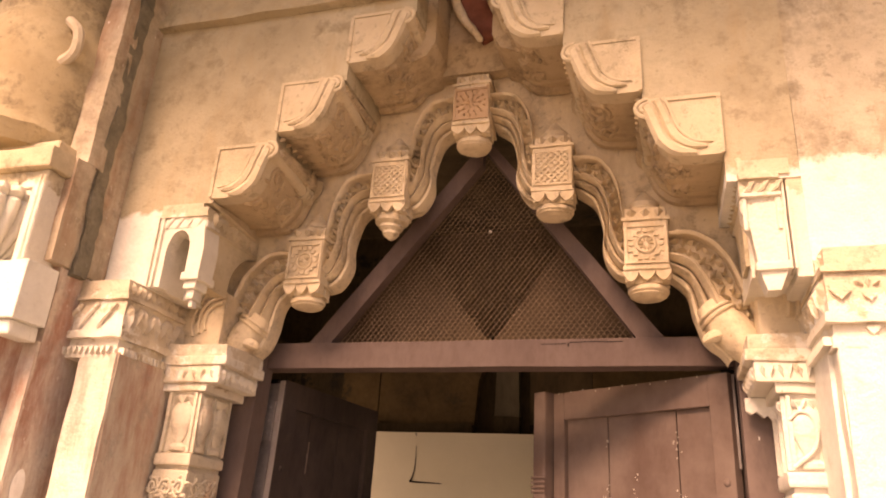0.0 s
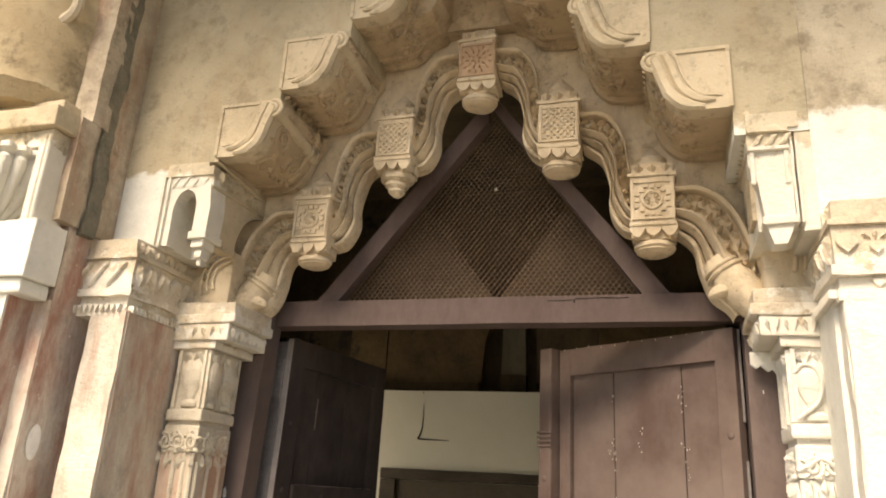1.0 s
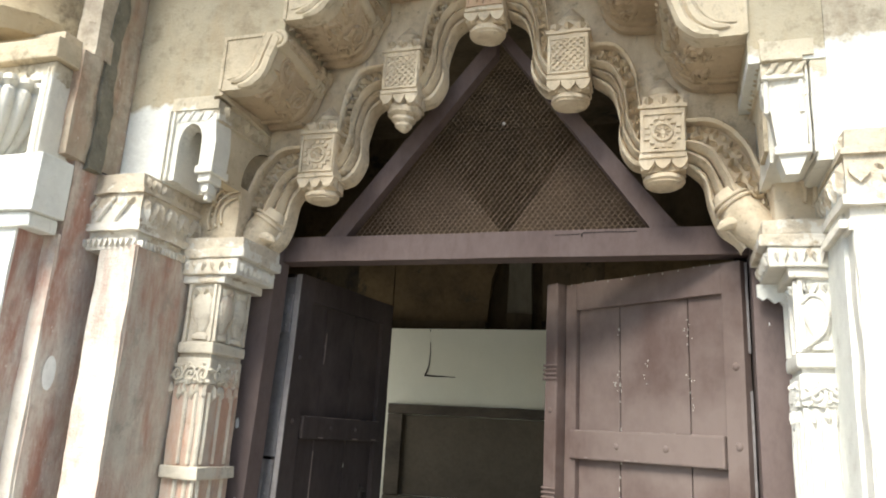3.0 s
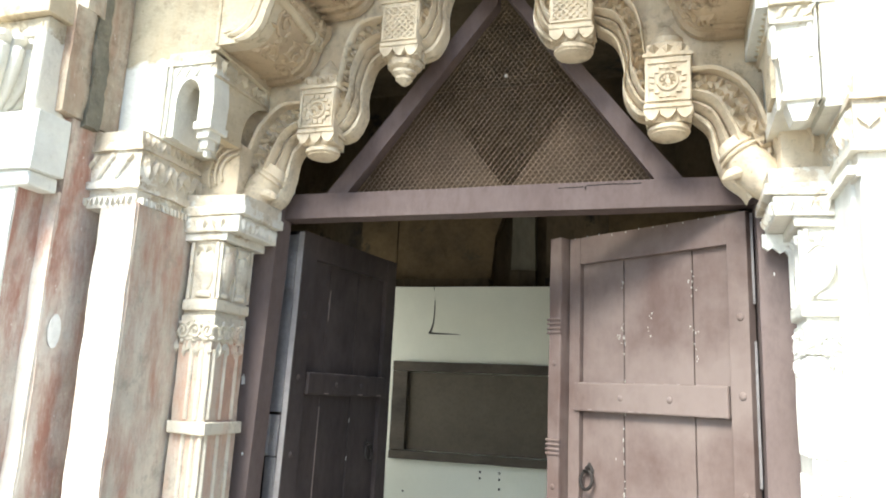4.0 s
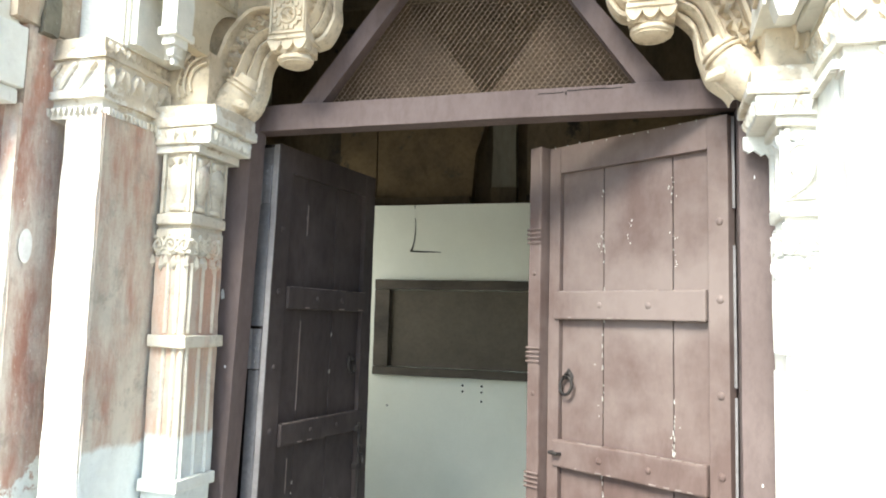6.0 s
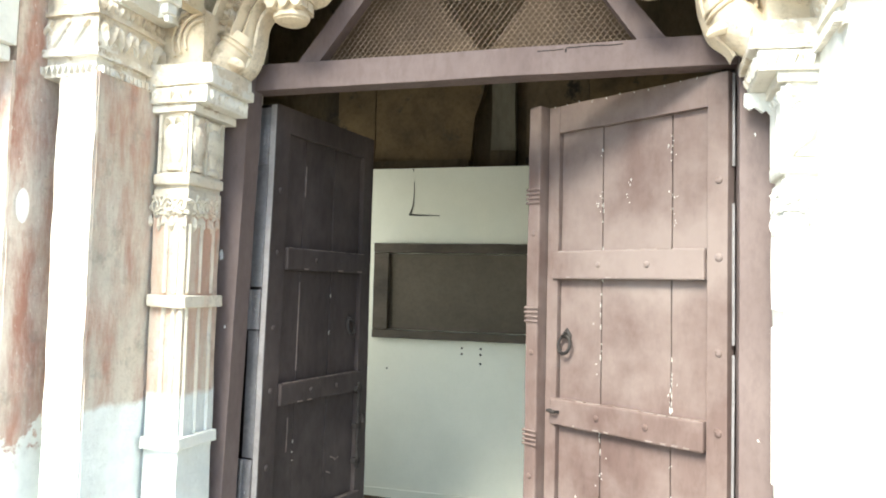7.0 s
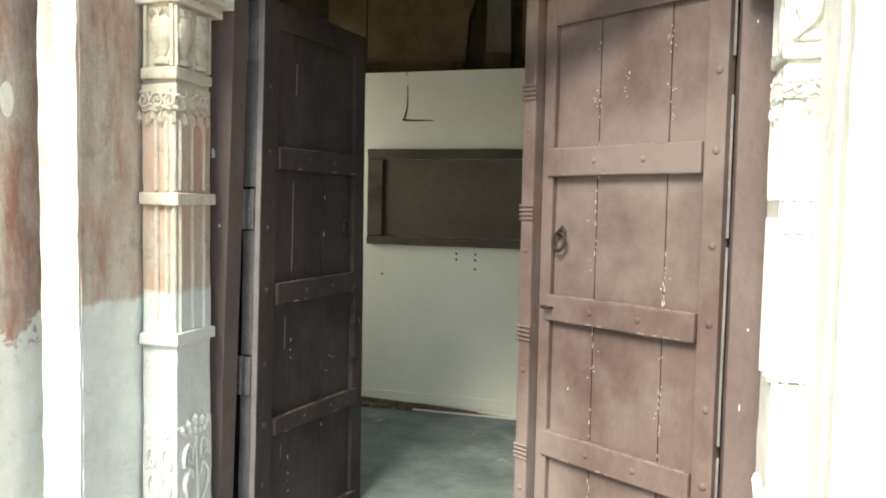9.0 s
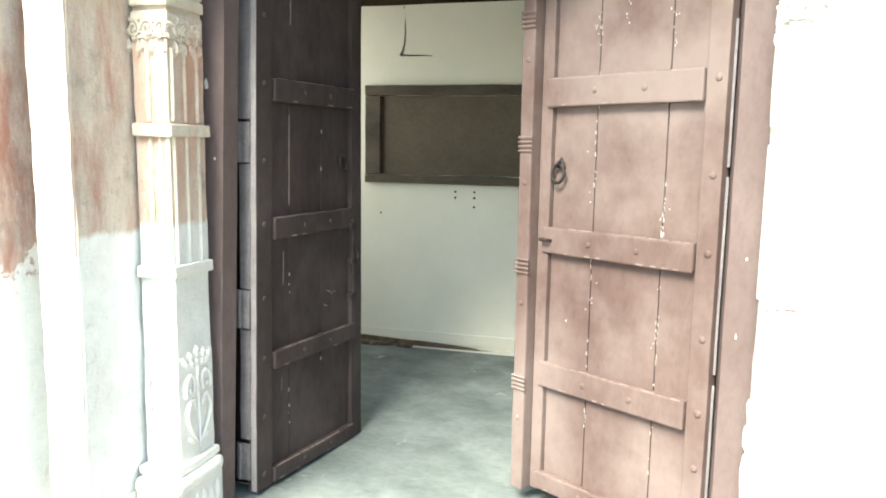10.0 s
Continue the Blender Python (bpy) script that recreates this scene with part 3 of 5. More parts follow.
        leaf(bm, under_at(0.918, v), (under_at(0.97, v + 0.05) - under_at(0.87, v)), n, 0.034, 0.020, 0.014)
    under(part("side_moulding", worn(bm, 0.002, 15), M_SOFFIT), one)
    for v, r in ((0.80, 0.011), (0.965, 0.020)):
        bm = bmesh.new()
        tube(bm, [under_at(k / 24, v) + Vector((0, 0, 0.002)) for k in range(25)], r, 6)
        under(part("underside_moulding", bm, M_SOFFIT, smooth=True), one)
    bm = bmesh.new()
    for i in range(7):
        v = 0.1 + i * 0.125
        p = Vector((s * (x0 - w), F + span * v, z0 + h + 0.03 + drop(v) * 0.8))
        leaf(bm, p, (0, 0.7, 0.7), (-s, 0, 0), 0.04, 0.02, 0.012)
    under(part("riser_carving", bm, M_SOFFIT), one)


# Undersides get a darker, browner stone than the corbel faces.
M_SOFFIT = masonry("darker_carved_stone", (0.43, 0.33, 0.22), (0.60, 0.48, 0.34), WHITE, -9, 0.1, None, 0.5, (0.12, 0.085, 0.055), 0.55)
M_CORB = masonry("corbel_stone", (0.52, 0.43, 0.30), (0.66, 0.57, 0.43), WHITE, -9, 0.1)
for s in (-1, 1):
    for x0, z0 in corbels[s]:
        corbel(s, x0, z0)

# ogee niche over the top pendant
niche = thing("ogee_niche", "red painted pointed niche with pale rolled edges", "niche", at=(0, -0.3, 3.3))
bm = bmesh.new()
prism(bm, [(-0.11, 3.95), (-0.085, 3.70), (-0.035, 3.585), (0.012, 3.515), (0.040, 3.48), (0.075, 3.50), (0.115, 3.60), (0.11, 3.95)], -0.215, -0.19)
under(part("red_panel", bm, M_NICHE), niche)
bm = bmesh.new()
box(bm, -0.20, 0.20, -0.19, -0.13, 3.36, 4.0, 0.08)
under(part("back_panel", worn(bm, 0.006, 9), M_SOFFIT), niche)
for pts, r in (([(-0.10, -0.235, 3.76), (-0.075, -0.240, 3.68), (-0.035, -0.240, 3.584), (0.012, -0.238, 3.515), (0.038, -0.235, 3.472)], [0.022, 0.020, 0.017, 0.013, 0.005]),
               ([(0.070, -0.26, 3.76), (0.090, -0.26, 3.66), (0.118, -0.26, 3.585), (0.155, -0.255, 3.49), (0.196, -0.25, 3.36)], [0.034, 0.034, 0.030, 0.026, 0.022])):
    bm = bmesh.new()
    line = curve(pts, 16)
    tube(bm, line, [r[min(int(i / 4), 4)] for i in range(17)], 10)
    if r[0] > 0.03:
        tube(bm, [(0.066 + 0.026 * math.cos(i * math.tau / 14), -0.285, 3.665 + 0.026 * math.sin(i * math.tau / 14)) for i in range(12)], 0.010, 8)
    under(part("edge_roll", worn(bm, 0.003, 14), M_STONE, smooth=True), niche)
# Cheeks take the darker stone: the shadow beside the niche is put into colour.
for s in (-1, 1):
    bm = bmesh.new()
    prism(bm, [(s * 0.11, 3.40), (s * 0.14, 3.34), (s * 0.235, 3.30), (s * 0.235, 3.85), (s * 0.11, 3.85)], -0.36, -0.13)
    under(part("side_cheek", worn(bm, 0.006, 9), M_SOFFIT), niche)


# ---- pilasters, capitals and hanging brackets ----
def frieze(bm, x0, x1, y, z0, z1, count, high=0.014):
    """A row of carved leaves on a face that looks to -y."""
    for i in range(count):
        c = x0 + (i + 0.5) * (x1 - x0) / count
        leaf(bm, (c, y, (z0 + z1) / 2), (0.25 if i % 2 else -0.25, 0, 1), (0, -1, 0), (z1 - z0), abs(x1 - x0) / count * 0.8, high)


def frieze_side(bm, x, sx, y0, y1, z0, z1, count, high=0.014):
    """The same on a face that looks along x."""
    for i in range(count):
        c = y0 + (i + 0.5) * (y1 - y0) / count
        leaf(bm, (x, c, (z0 + z1) / 2), (0, 0.25 if i % 2 else -0.25, 1), (sx, 0, 0), (z1 - z0), abs(y1 - y0) / count * 0.8, high)


def heart(bm, x, y, z, r):
    """A raised heart-shaped leaf on a face that looks to -y."""
    pts = []
    for i in range(18):
        a = i * math.tau / 18
        pts.append((x + r * 0.062 * 16 * math.sin(a) ** 3, z + r * 0.062 * (13 * math.cos(a) - 5 * math.cos(2 * a) - 2 * math.cos(3 * a) - math.cos(4 * a))))
    prism(bm, pts, y - 0.012, y + 0.004)


def pilaster(s):
    one = thing("pilaster", "square plaster pilaster with worn ochre paint and carved capital", "pilaster", "pilasters beside the doorway", (s * 1.14, -0.4, GROUND_Z))
    put = lambda ob: under(ob, one)
    bm = bmesh.new()
    d = 0.018 if s < 0 else 0.0
    box(bm, s * (1.07 - d), s * (1.215 - d), -0.565, -0.10, 0.16, 2.15, 0.06, 0)
    worn(bm, 0.006, 7)
    put(part("shaft", bm, M_RED if s < 0 else M_RIGHT))
    bm = bmesh.new()
    box(bm, s * (1.072 - d), s * (1.214 - d), -0.576, -0.558, 0.16, 2.15, 0.05, 0)
    worn(bm, 0.006, 9)
    put(part("front_face", bm, M_FRONT if s < 0 else M_RIGHT))
    bm = bmesh.new()
    far = 1.29 if s < 0 else 1.75
    tiers = ((1.062, -0.575, 2.135, 2.165), (1.068, -0.562, 2.165, 2.20), (1.050, -0.585, 2.20, 2.225), (1.064, -0.568, 2.225, 2.335), (1.056, -0.580, 2.335, 2.350), (1.068, -0.570, 2.350, 2.405))
    for x, y, z0, z1 in tiers:
        box(bm, s * x, s * far, y, -0.20, z0, z1, 0.05)
        cap = put(part("capital_band", worn(bm, 0.008 if s < 0 else 0.004, 13), M_CAP))
        bm = bmesh.new()
    bm.free()
    bm = bmesh.new()
    xs = [1.075 + i * 0.022 for i in range(9 if s < 0 else 25)]
    for x in xs if s < 0 else ():
        prism(bm, [(s * x, 2.168), (s * (x + 0.018), 2.168), (s * (x + 0.009), 2.142)], -0.590, -0.572)
    for i in range(14):
        y = -0.56 + i * 0.02
        box(bm, s * 1.042, s * 1.064, y, y + 0.011, 2.145, 2.168)
    if s < 0:
        for c in (1.13, 1.205, 1.27):
            tube(bm, curve([(s * (c + 0.03), -0.572, 2.24), (s * (c + 0.012), -0.576, 2.265), (s * (c - 0.012), -0.576, 2.295), (s * (c - 0.03), -0.572, 2.322)], 8), 0.008, 6)
            leaf(bm, (s * (c - 0.022), -0.567, 2.30), (s * -0.6, 0, 1), (0, -1, 0), 0.04, 0.02, 0.012)
    else:
        for k in range(5):
            c = 1.095 + k * 0.132
            heart(bm, c, -0.568, 2.285, 0.026)
            heart(bm, c + 0.066, -0.568, 2.272, 0.016)
            for d in (-1, 1):
                leaf(bm, (c + 0.066 + d * 0.019, -0.568, 2.303), (d, 0, 0.6), (0, -1, 0), 0.03, 0.02, 0.012)
            leaf(bm, (c + 0.066, -0.568, 2.305), (0, 0, 1), (0, -1, 0), 0.035, 0.018, 0.014)
        for k in range(4):
            heart(bm, 1.157 + k * 0.132, -0.560, 2.183, 0.014)
    frieze_side(bm, s * 1.064, -s, -0.56, -0.24, 2.232, 2.33, 9, 0.02)
    frieze_side(bm, s * 1.068, -s, -0.56, -0.24, 2.352, 2.40, 12, 0.012)
    worn(bm, 0.002, 18)
    part("capital_carving", bm, M_CAP, cap)
    bm = bmesh.new()
    box(bm, s * 1.03, s * 1.30, -0.605, -0.12, GROUND_Z, 0.12, 0.08, 0.004)
    box(bm, s * 1.045, s * 1.285, -0.59, -0.12, 0.12, 0.165, 0.08, 0.01)
    worn(bm, 0.004, 9)
    put(part("base", bm, M_WASH))


# Whiter plaster for the right side: the strong light there is put into colour.
M_RIGHT = masonry("sunlit_whitewash", (0.52, 0.42, 0.31), (0.64, 0.55, 0.43), (0.79, 0.77, 0.71), 2.6, 0.5, (0.58, 0.38, 0.26), 0.52, (0.42, 0.32, 0.23), 0.4)


def colonnette(s):
    """The slender carved half column by the door post."""
    one = thing("carved_colonnette", "slender square stone half column with carved leaf capital and bands", "column", "carved columns beside the door", (s * 0.95, -0.2, 0.0))
    put = lambda ob: under(ob, one)
    mat = M_COL if s < 0 else M_RIGHT
    q = 0.0 if s < 0 else 0.07
    qc = 0.0 if s < 0 else 0.075
    i0, o0, f0, b0 = (0.908, 1.04, -0.292, -0.09) if s < 0 else (0.974, 1.15, -0.292, -0.10)
    bm = bmesh.new()
    box(bm, s * i0, s * o0, f0, b0, 0.60, 1.72, 0.07, 0.0)
    worn(bm, 0.004, 9)
    shaft = put(part("shaft", bm, M_COLRED if s < 0 else mat))
    bm = bmesh.new()
    for x in (i0 + 0.006, i0 + 0.035, i0 + 0.075):
        tube(bm, [(s * x, f0 - 0.002, z) for z in (0.95, 1.15, 1.40)], 0.008, 6)
        tube(bm, [(s * x, f0 - 0.002, z) for z in (1.45, 1.58, 1.69)], 0.008, 6)
    for y in (-0.275, -0.205, -0.135):
        tube(bm, [(s * (i0 - 0.002), y, z) for z in (0.95, 1.15, 1.40)], 0.008, 6)
        tube(bm, [(s * (i0 - 0.002), y, z) for z in (1.45, 1.58, 1.69)], 0.008, 6)
    worn(bm, 0.002, 12)
    part("fillet", bm, mat, shaft)
    if s > 0:
        bm = bmesh.new()
        box(bm, i0 - 0.004, 1.062, f0 - 0.010, f0 + 0.03, 0.955, 1.355, 0.06, 0.004)
        slab = put(part("plaster_panel", worn(bm, 0.003, 12), M_WASH))
        # Dark strips draw the shadow of the panel's edge gap as colour.
        bm = bmesh.new()
        box(bm, i0 + 0.006, 1.066, f0 - 0.004, f0 + 0.02, 1.354, 1.359, 0.06)
        box(bm, 1.0635, 1.0665, f0 - 0.004, f0 + 0.02, 0.97, 1.354, 0.06)
        box(bm, i0 + 0.02, 1.06, f0 - 0.004, f0 + 0.02, 0.950, 0.954, 0.06)
        part("joint_shadow", worn(bm, 0.002, 16), M_CHIP, slab, "thin dark line round the panel, a gap's shadow put into colour")
    for z in (1.40, 0.92) if s < 0 else ():
        bm = bmesh.new()
        box(bm, s * (i0 - 0.022), s * o0, f0 - 0.022, b0, z, z + 0.042, 0.06, 0.005)
        worn(bm, 0.003, 12)
        put(part("band", bm, mat))
    bm = bmesh.new()
    box(bm, s * (i0 + 0.005), s * o0, f0 + 0.006, b0, 1.72, 2.11, 0.08, 0)
    box(bm, s * (i0 - 0.010), s * o0, f0 - 0.012, b0, 1.825, 1.865, 0.05, 0.008)
    box(bm, s * (i0 - 0.004), s * o0, f0 - 0.006, b0, 1.72, 1.81, 0.05, 0.006)
    worn(bm, 0.004, 12)
    neck = put(part("carved_neck", bm, mat))
    bm = bmesh.new()
    rnd = random.Random(5 + s)
    for face in (0, 1):
        n = (-s, 0, 0) if face else (0, -1, 0)

        def at(a, z, out=0.0):
            """A place on the front (0) or the inner face (1) of the neck, a metres from its middle."""
            if face:
                return Vector((s * (i0 - 0.004 - out), (f0 + b0) / 2 + a, z))
            return Vector((s * ((i0 + o0) / 2 + a), f0 - 0.006 - out, z))

        for a in (-0.052, 0.0, 0.052):
            tube(bm, [at(a + 0.026 * (1 - i / 22) * math.cos(i * 0.55 + a * 30), 1.752 + 0.030 * (1 - i / 22) * math.sin(i * 0.55 + a * 30), 0.003) for i in range(18)], 0.0055, 6)
            for k in range(5):
                t = k * math.tau / 5 + a * 20
                d = at(a + math.cos(t), math.sin(t)) - at(a, 0)
                leaf(bm, at(a + 0.024 * math.cos(t), 1.752 + 0.030 * math.sin(t)), d, n, 0.030, 0.020, 0.009)
            leaf(bm, at(a + 0.024, 1.700), (0, 0, -1), n, 0.05, 0.022, 0.010)
            leaf(bm, at(a - 0.010, 1.690), (0, 0, -1), n, 0.06, 0.020, 0.012)
    urn = [(0.018, 1.872), (0.032, 1.876), (0.034, 1.888), (0.016, 1.90), (0.024, 1.92), (0.044, 1.965), (0.047, 2.0), (0.034, 2.03), (0.022, 2.042), (0.040, 2.06)]
    turned(bm, s * (i0 + 0.058), f0 + 0.006, urn, 16, squash=0.4)
    for y in (-0.245, -0.15) if s < 0 else ():
        t = bmesh.new()
        turned(t, 0, 0, urn, 16, squash=0.5)
        pour(bm, t, Matrix.Translation((s * (i0 + 0.003), y, 0)) @ Matrix.Rotation(math.pi / 2, 4, "Z"))
    if s > 0:
        tube(bm, curve([(0.985, f0 - 0.006, 2.005), (1.010, f0 - 0.010, 2.026), (1.040, f0 - 0.012, 2.012), (1.052, f0 - 0.012, 1.965), (1.036, f0 - 0.012, 1.922), (1.005, f0 - 0.010, 1.894), (0.985, f0 - 0.008, 1.878)], 20), 0.0055, 7)
        tube(bm, curve([(0.97, f0 - 0.006, 1.74), (1.0, f0 - 0.012, 1.755), (1.03, f0 - 0.012, 1.772), (1.06, f0 - 0.012, 1.755), (1.085, f0 - 0.008, 1.72)], 14), 0.006, 7)
    for x in (i0 + 0.006, i0 + 0.11):
        box(bm, s * x, s * (x + 0.012), f0 - 0.006, f0 + 0.01, 1.87, 2.072)
    for y in (-0.29, -0.203, -0.108):
        box(bm, s * (i0 - 0.007), s * (i0 + 0.01), y, y + 0.012, 1.87, 2.072)
    for k in range(4):
        leaf(bm, (s * (i0 + 0.03 + 0.02 * k), f0 - 0.002, 2.045), (0.4 if k % 2 else -0.4, 0, 1), (0, -1, 0), 0.045, 0.02, 0.016)
        leaf(bm, (s * i0, -0.27 + 0.045 * k, 2.045), (0, 0.4 if k % 2 else -0.4, 1), (-s, 0, 0), 0.045, 0.024, 0.018)
    worn(bm, 0.003, 20)
    part("leaf_carving", bm, mat, neck)
    bm = bmesh.new()
    box(bm, s * (0.88 + qc), s * 1.09, -0.305, -0.05, 2.075, 2.105, 0.05, 0.004)
    box(bm, s * (0.832 + qc), s * 1.09, -0.318, -0.05, 2.105, 2.165, 0.05, 0.006)
    box(bm, s * (0.808 + qc), s * 1.09, -0.325, -0.05, 2.165, 2.20, 0.05, 0.006)
    box(bm, s * (0.82 + qc), s * 1.09, -0.312, -0.05, 2.20, 2.245, 0.05, 0.006)
    worn(bm, 0.005, 11)
    cap = put(part("capital", bm, M_CAP))
    bm = bmesh.new()
    frieze(bm, s * (0.84 + qc), s * 1.06, -0.318, 2.11, 2.16, 6, 0.012)
    frieze_side(bm, s * (0.832 + qc), -s, -0.31, -0.06, 2.11, 2.16, 8, 0.014)
    part("capital_carving", bm, M_CAP, cap)
    # scroll console from which the arch springs
    bm = bmesh.new()
    box(bm, s * (0.90 + qc * 0.5), s * 1.09, -0.245, b0, 2.24, 2.46, 0.05, 0.01)
    cc = qc * 0.7
    barrel = curve([(s * 0.812, -0.125, 2.392), (s * 0.848, -0.132, 2.335), (s * 0.895, -0.135, 2.280), (s * 0.95, -0.13, 2.225)], 12)
    tube(bm, barrel, [0.048 + 0.018 * math.sin(i * math.pi / 14) for i in range(13)], 16)
    for i, q2 in ((2, 0.058), (3, 0.062)):
        c, d = barrel[i], (barrel[i + 1] - barrel[i - 1]).normalized()
        e1 = d.cross(Vector((0, 1, 0))).normalized()
        e2 = d.cross(e1)
        tube(bm, [c + (e1 * math.cos(k * math.tau / 18) + e2 * math.sin(k * math.tau / 18)) * q2 for k in range(18)], 0.006, 6, True)
    tube(bm, curve([(s * 0.835, -0.165, 2.285), (s * 0.805, -0.17, 2.275), (s * 0.782, -0.165, 2.262)], 6), [0.022, 0.022, 0.021, 0.019, 0.016, 0.012, 0.006], 8)
    for r in (0.07, 0.095, 0.12):
        tube(bm, [(s * (0.905 + cc + r * math.sin(i * math.pi / 20)), -0.252, 2.345 + r * math.cos(i * math.pi / 20)) for i in range(14)], 0.006, 6)
    for i in range(9):
        a = i * math.pi / 16
        leaf(bm, (s * (0.905 + cc + 0.108 * math.sin(a)), -0.250, 2.345 + 0.108 * math.cos(a)), (s * math.sin(a), 0, math.cos(a)), (0, -1, 0), 0.022, 0.014, 0.012)
    worn(bm, 0.004, 12)
    put(part("console", bm, M_STONE, smooth=True))
    if s > 0:
        bm = bmesh.new()
        prism(bm, [(0.895, 2.10), (0.895, 2.062), (0.91, 2.05), (0.925, 2.058), (0.945, 2.04), (0.958, 2.048), (0.97, 2.03), (0.985, 2.035), (0.985, 2.10)], -0.10, -0.085)
        put(part("plaster_lip", worn(bm, 0.003, 20), M_WASH, label="ragged white plaster lip"))
    bm = bmesh.new()
    box(bm, s * (i0 - 0.006), s * o0, f0 - 0.008, b0, 0.22, 0.63, 0.07, 0.004)
    box(bm, s * (i0 - 0.030), s * o0, f0 - 0.055, b0, 0.215, 0.248, 0.06, 0.008)
    box(bm, s * (i0 - 0.050), s * o0, f0 - 0.090, b0, 0.155, 0.215, 0.06, 0.024)
    box(bm, s * (i0 - 0.036), s * o0, f0 - 0.075, b0, GROUND_Z, 0.155, 0.08, 0.004)
    worn(bm, 0.004, 10)
    base = put(part("base", bm, M_WASH))
    # carved foot: a leafy crest over paired scrolls and a stem, on the front and the inner face
    bm = bmesh.new()

    def spot(face, a, z, out=0.0):
        """A place on the front (0) or the inner face (1), a from -1 to 1 across it."""
        if face:
            return Vector((s * (i0 - 0.006 - out), (f0 + b0) / 2 + a * 0.085, z))
        return Vector((s * ((i0 + o0) / 2 + a * 0.055), f0 - 0.008 - out, z))

    for face in (0, 1):
        n = (-s, 0, 0) if face else (0, -1, 0)
        for a in (-0.85, -0.45, 0.0, 0.45, 0.85):
            up = spot(face, a * 1.1, 0.70) - spot(face, a * 0.5, 0.60)
            leaf(bm, spot(face, a, 0.635 - 0.03 * abs(a)), up, n, 0.055, 0.034, 0.008)
            leaf(bm, spot(face, a * 0.8, 0.595), up, n, 0.045, 0.028, 0.008)
        for d in (-1, 1):
            tube(bm, [spot(face, d * (0.50 + 0.42 * (1 - i / 26) * math.cos(i * 0.36 - 0.6)), 0.515 + 0.055 * (1 - i / 26) * math.sin(i * 0.36 - 0.6), 0.004) for i in range(20)], 0.0075, 6)
            tube(bm, curve([spot(face, d * 0.12, 0.30, 0.003), spot(face, d * 0.55, 0.355, 0.006), spot(face, d * 0.85, 0.42, 0.006), spot(face, d * 0.45, 0.47, 0.005), spot(face, d * 0.25, 0.43, 0.003)], 14), 0.008, 6)
            leaf(bm, spot(face, d * 0.55, 0.315), spot(face, d * 0.9, 0.36) - spot(face, d * 0.3, 0.29), n, 0.06, 0.03, 0.012)
        tube(bm, [spot(face, 0.05 * math.sin(k), 0.28 + 0.05 * k, 0.004) for k in range(7)], 0.007, 6)
        for k in range(4):
            a = -0.75 + 0.5 * k
            leaf(bm, spot(face, a, 0.09, 0.032 if face else 0.069), (0, 0, 1), n, 0.09, 0.036, 0.009)
    part("foot_carving", worn(bm, 0.002, 20), M_WASH, base)


M_COL = masonry("painted_column_stone", (0.60, 0.54, 0.44), (0.73, 0.67, 0.56), WHITE, 1.10, 0.05, (0.60, 0.40, 0.29), 0.60, (0.30, 0.24, 0.18), 0.5)
M_COLRED = masonry("red_painted_column", (0.58, 0.50, 0.41), (0.69, 0.62, 0.52), (0.80, 0.82, 0.78), 1.10, 0.05, (0.56, 0.35, 0.26), 0.48, (0.30, 0.24, 0.18), 0.4)


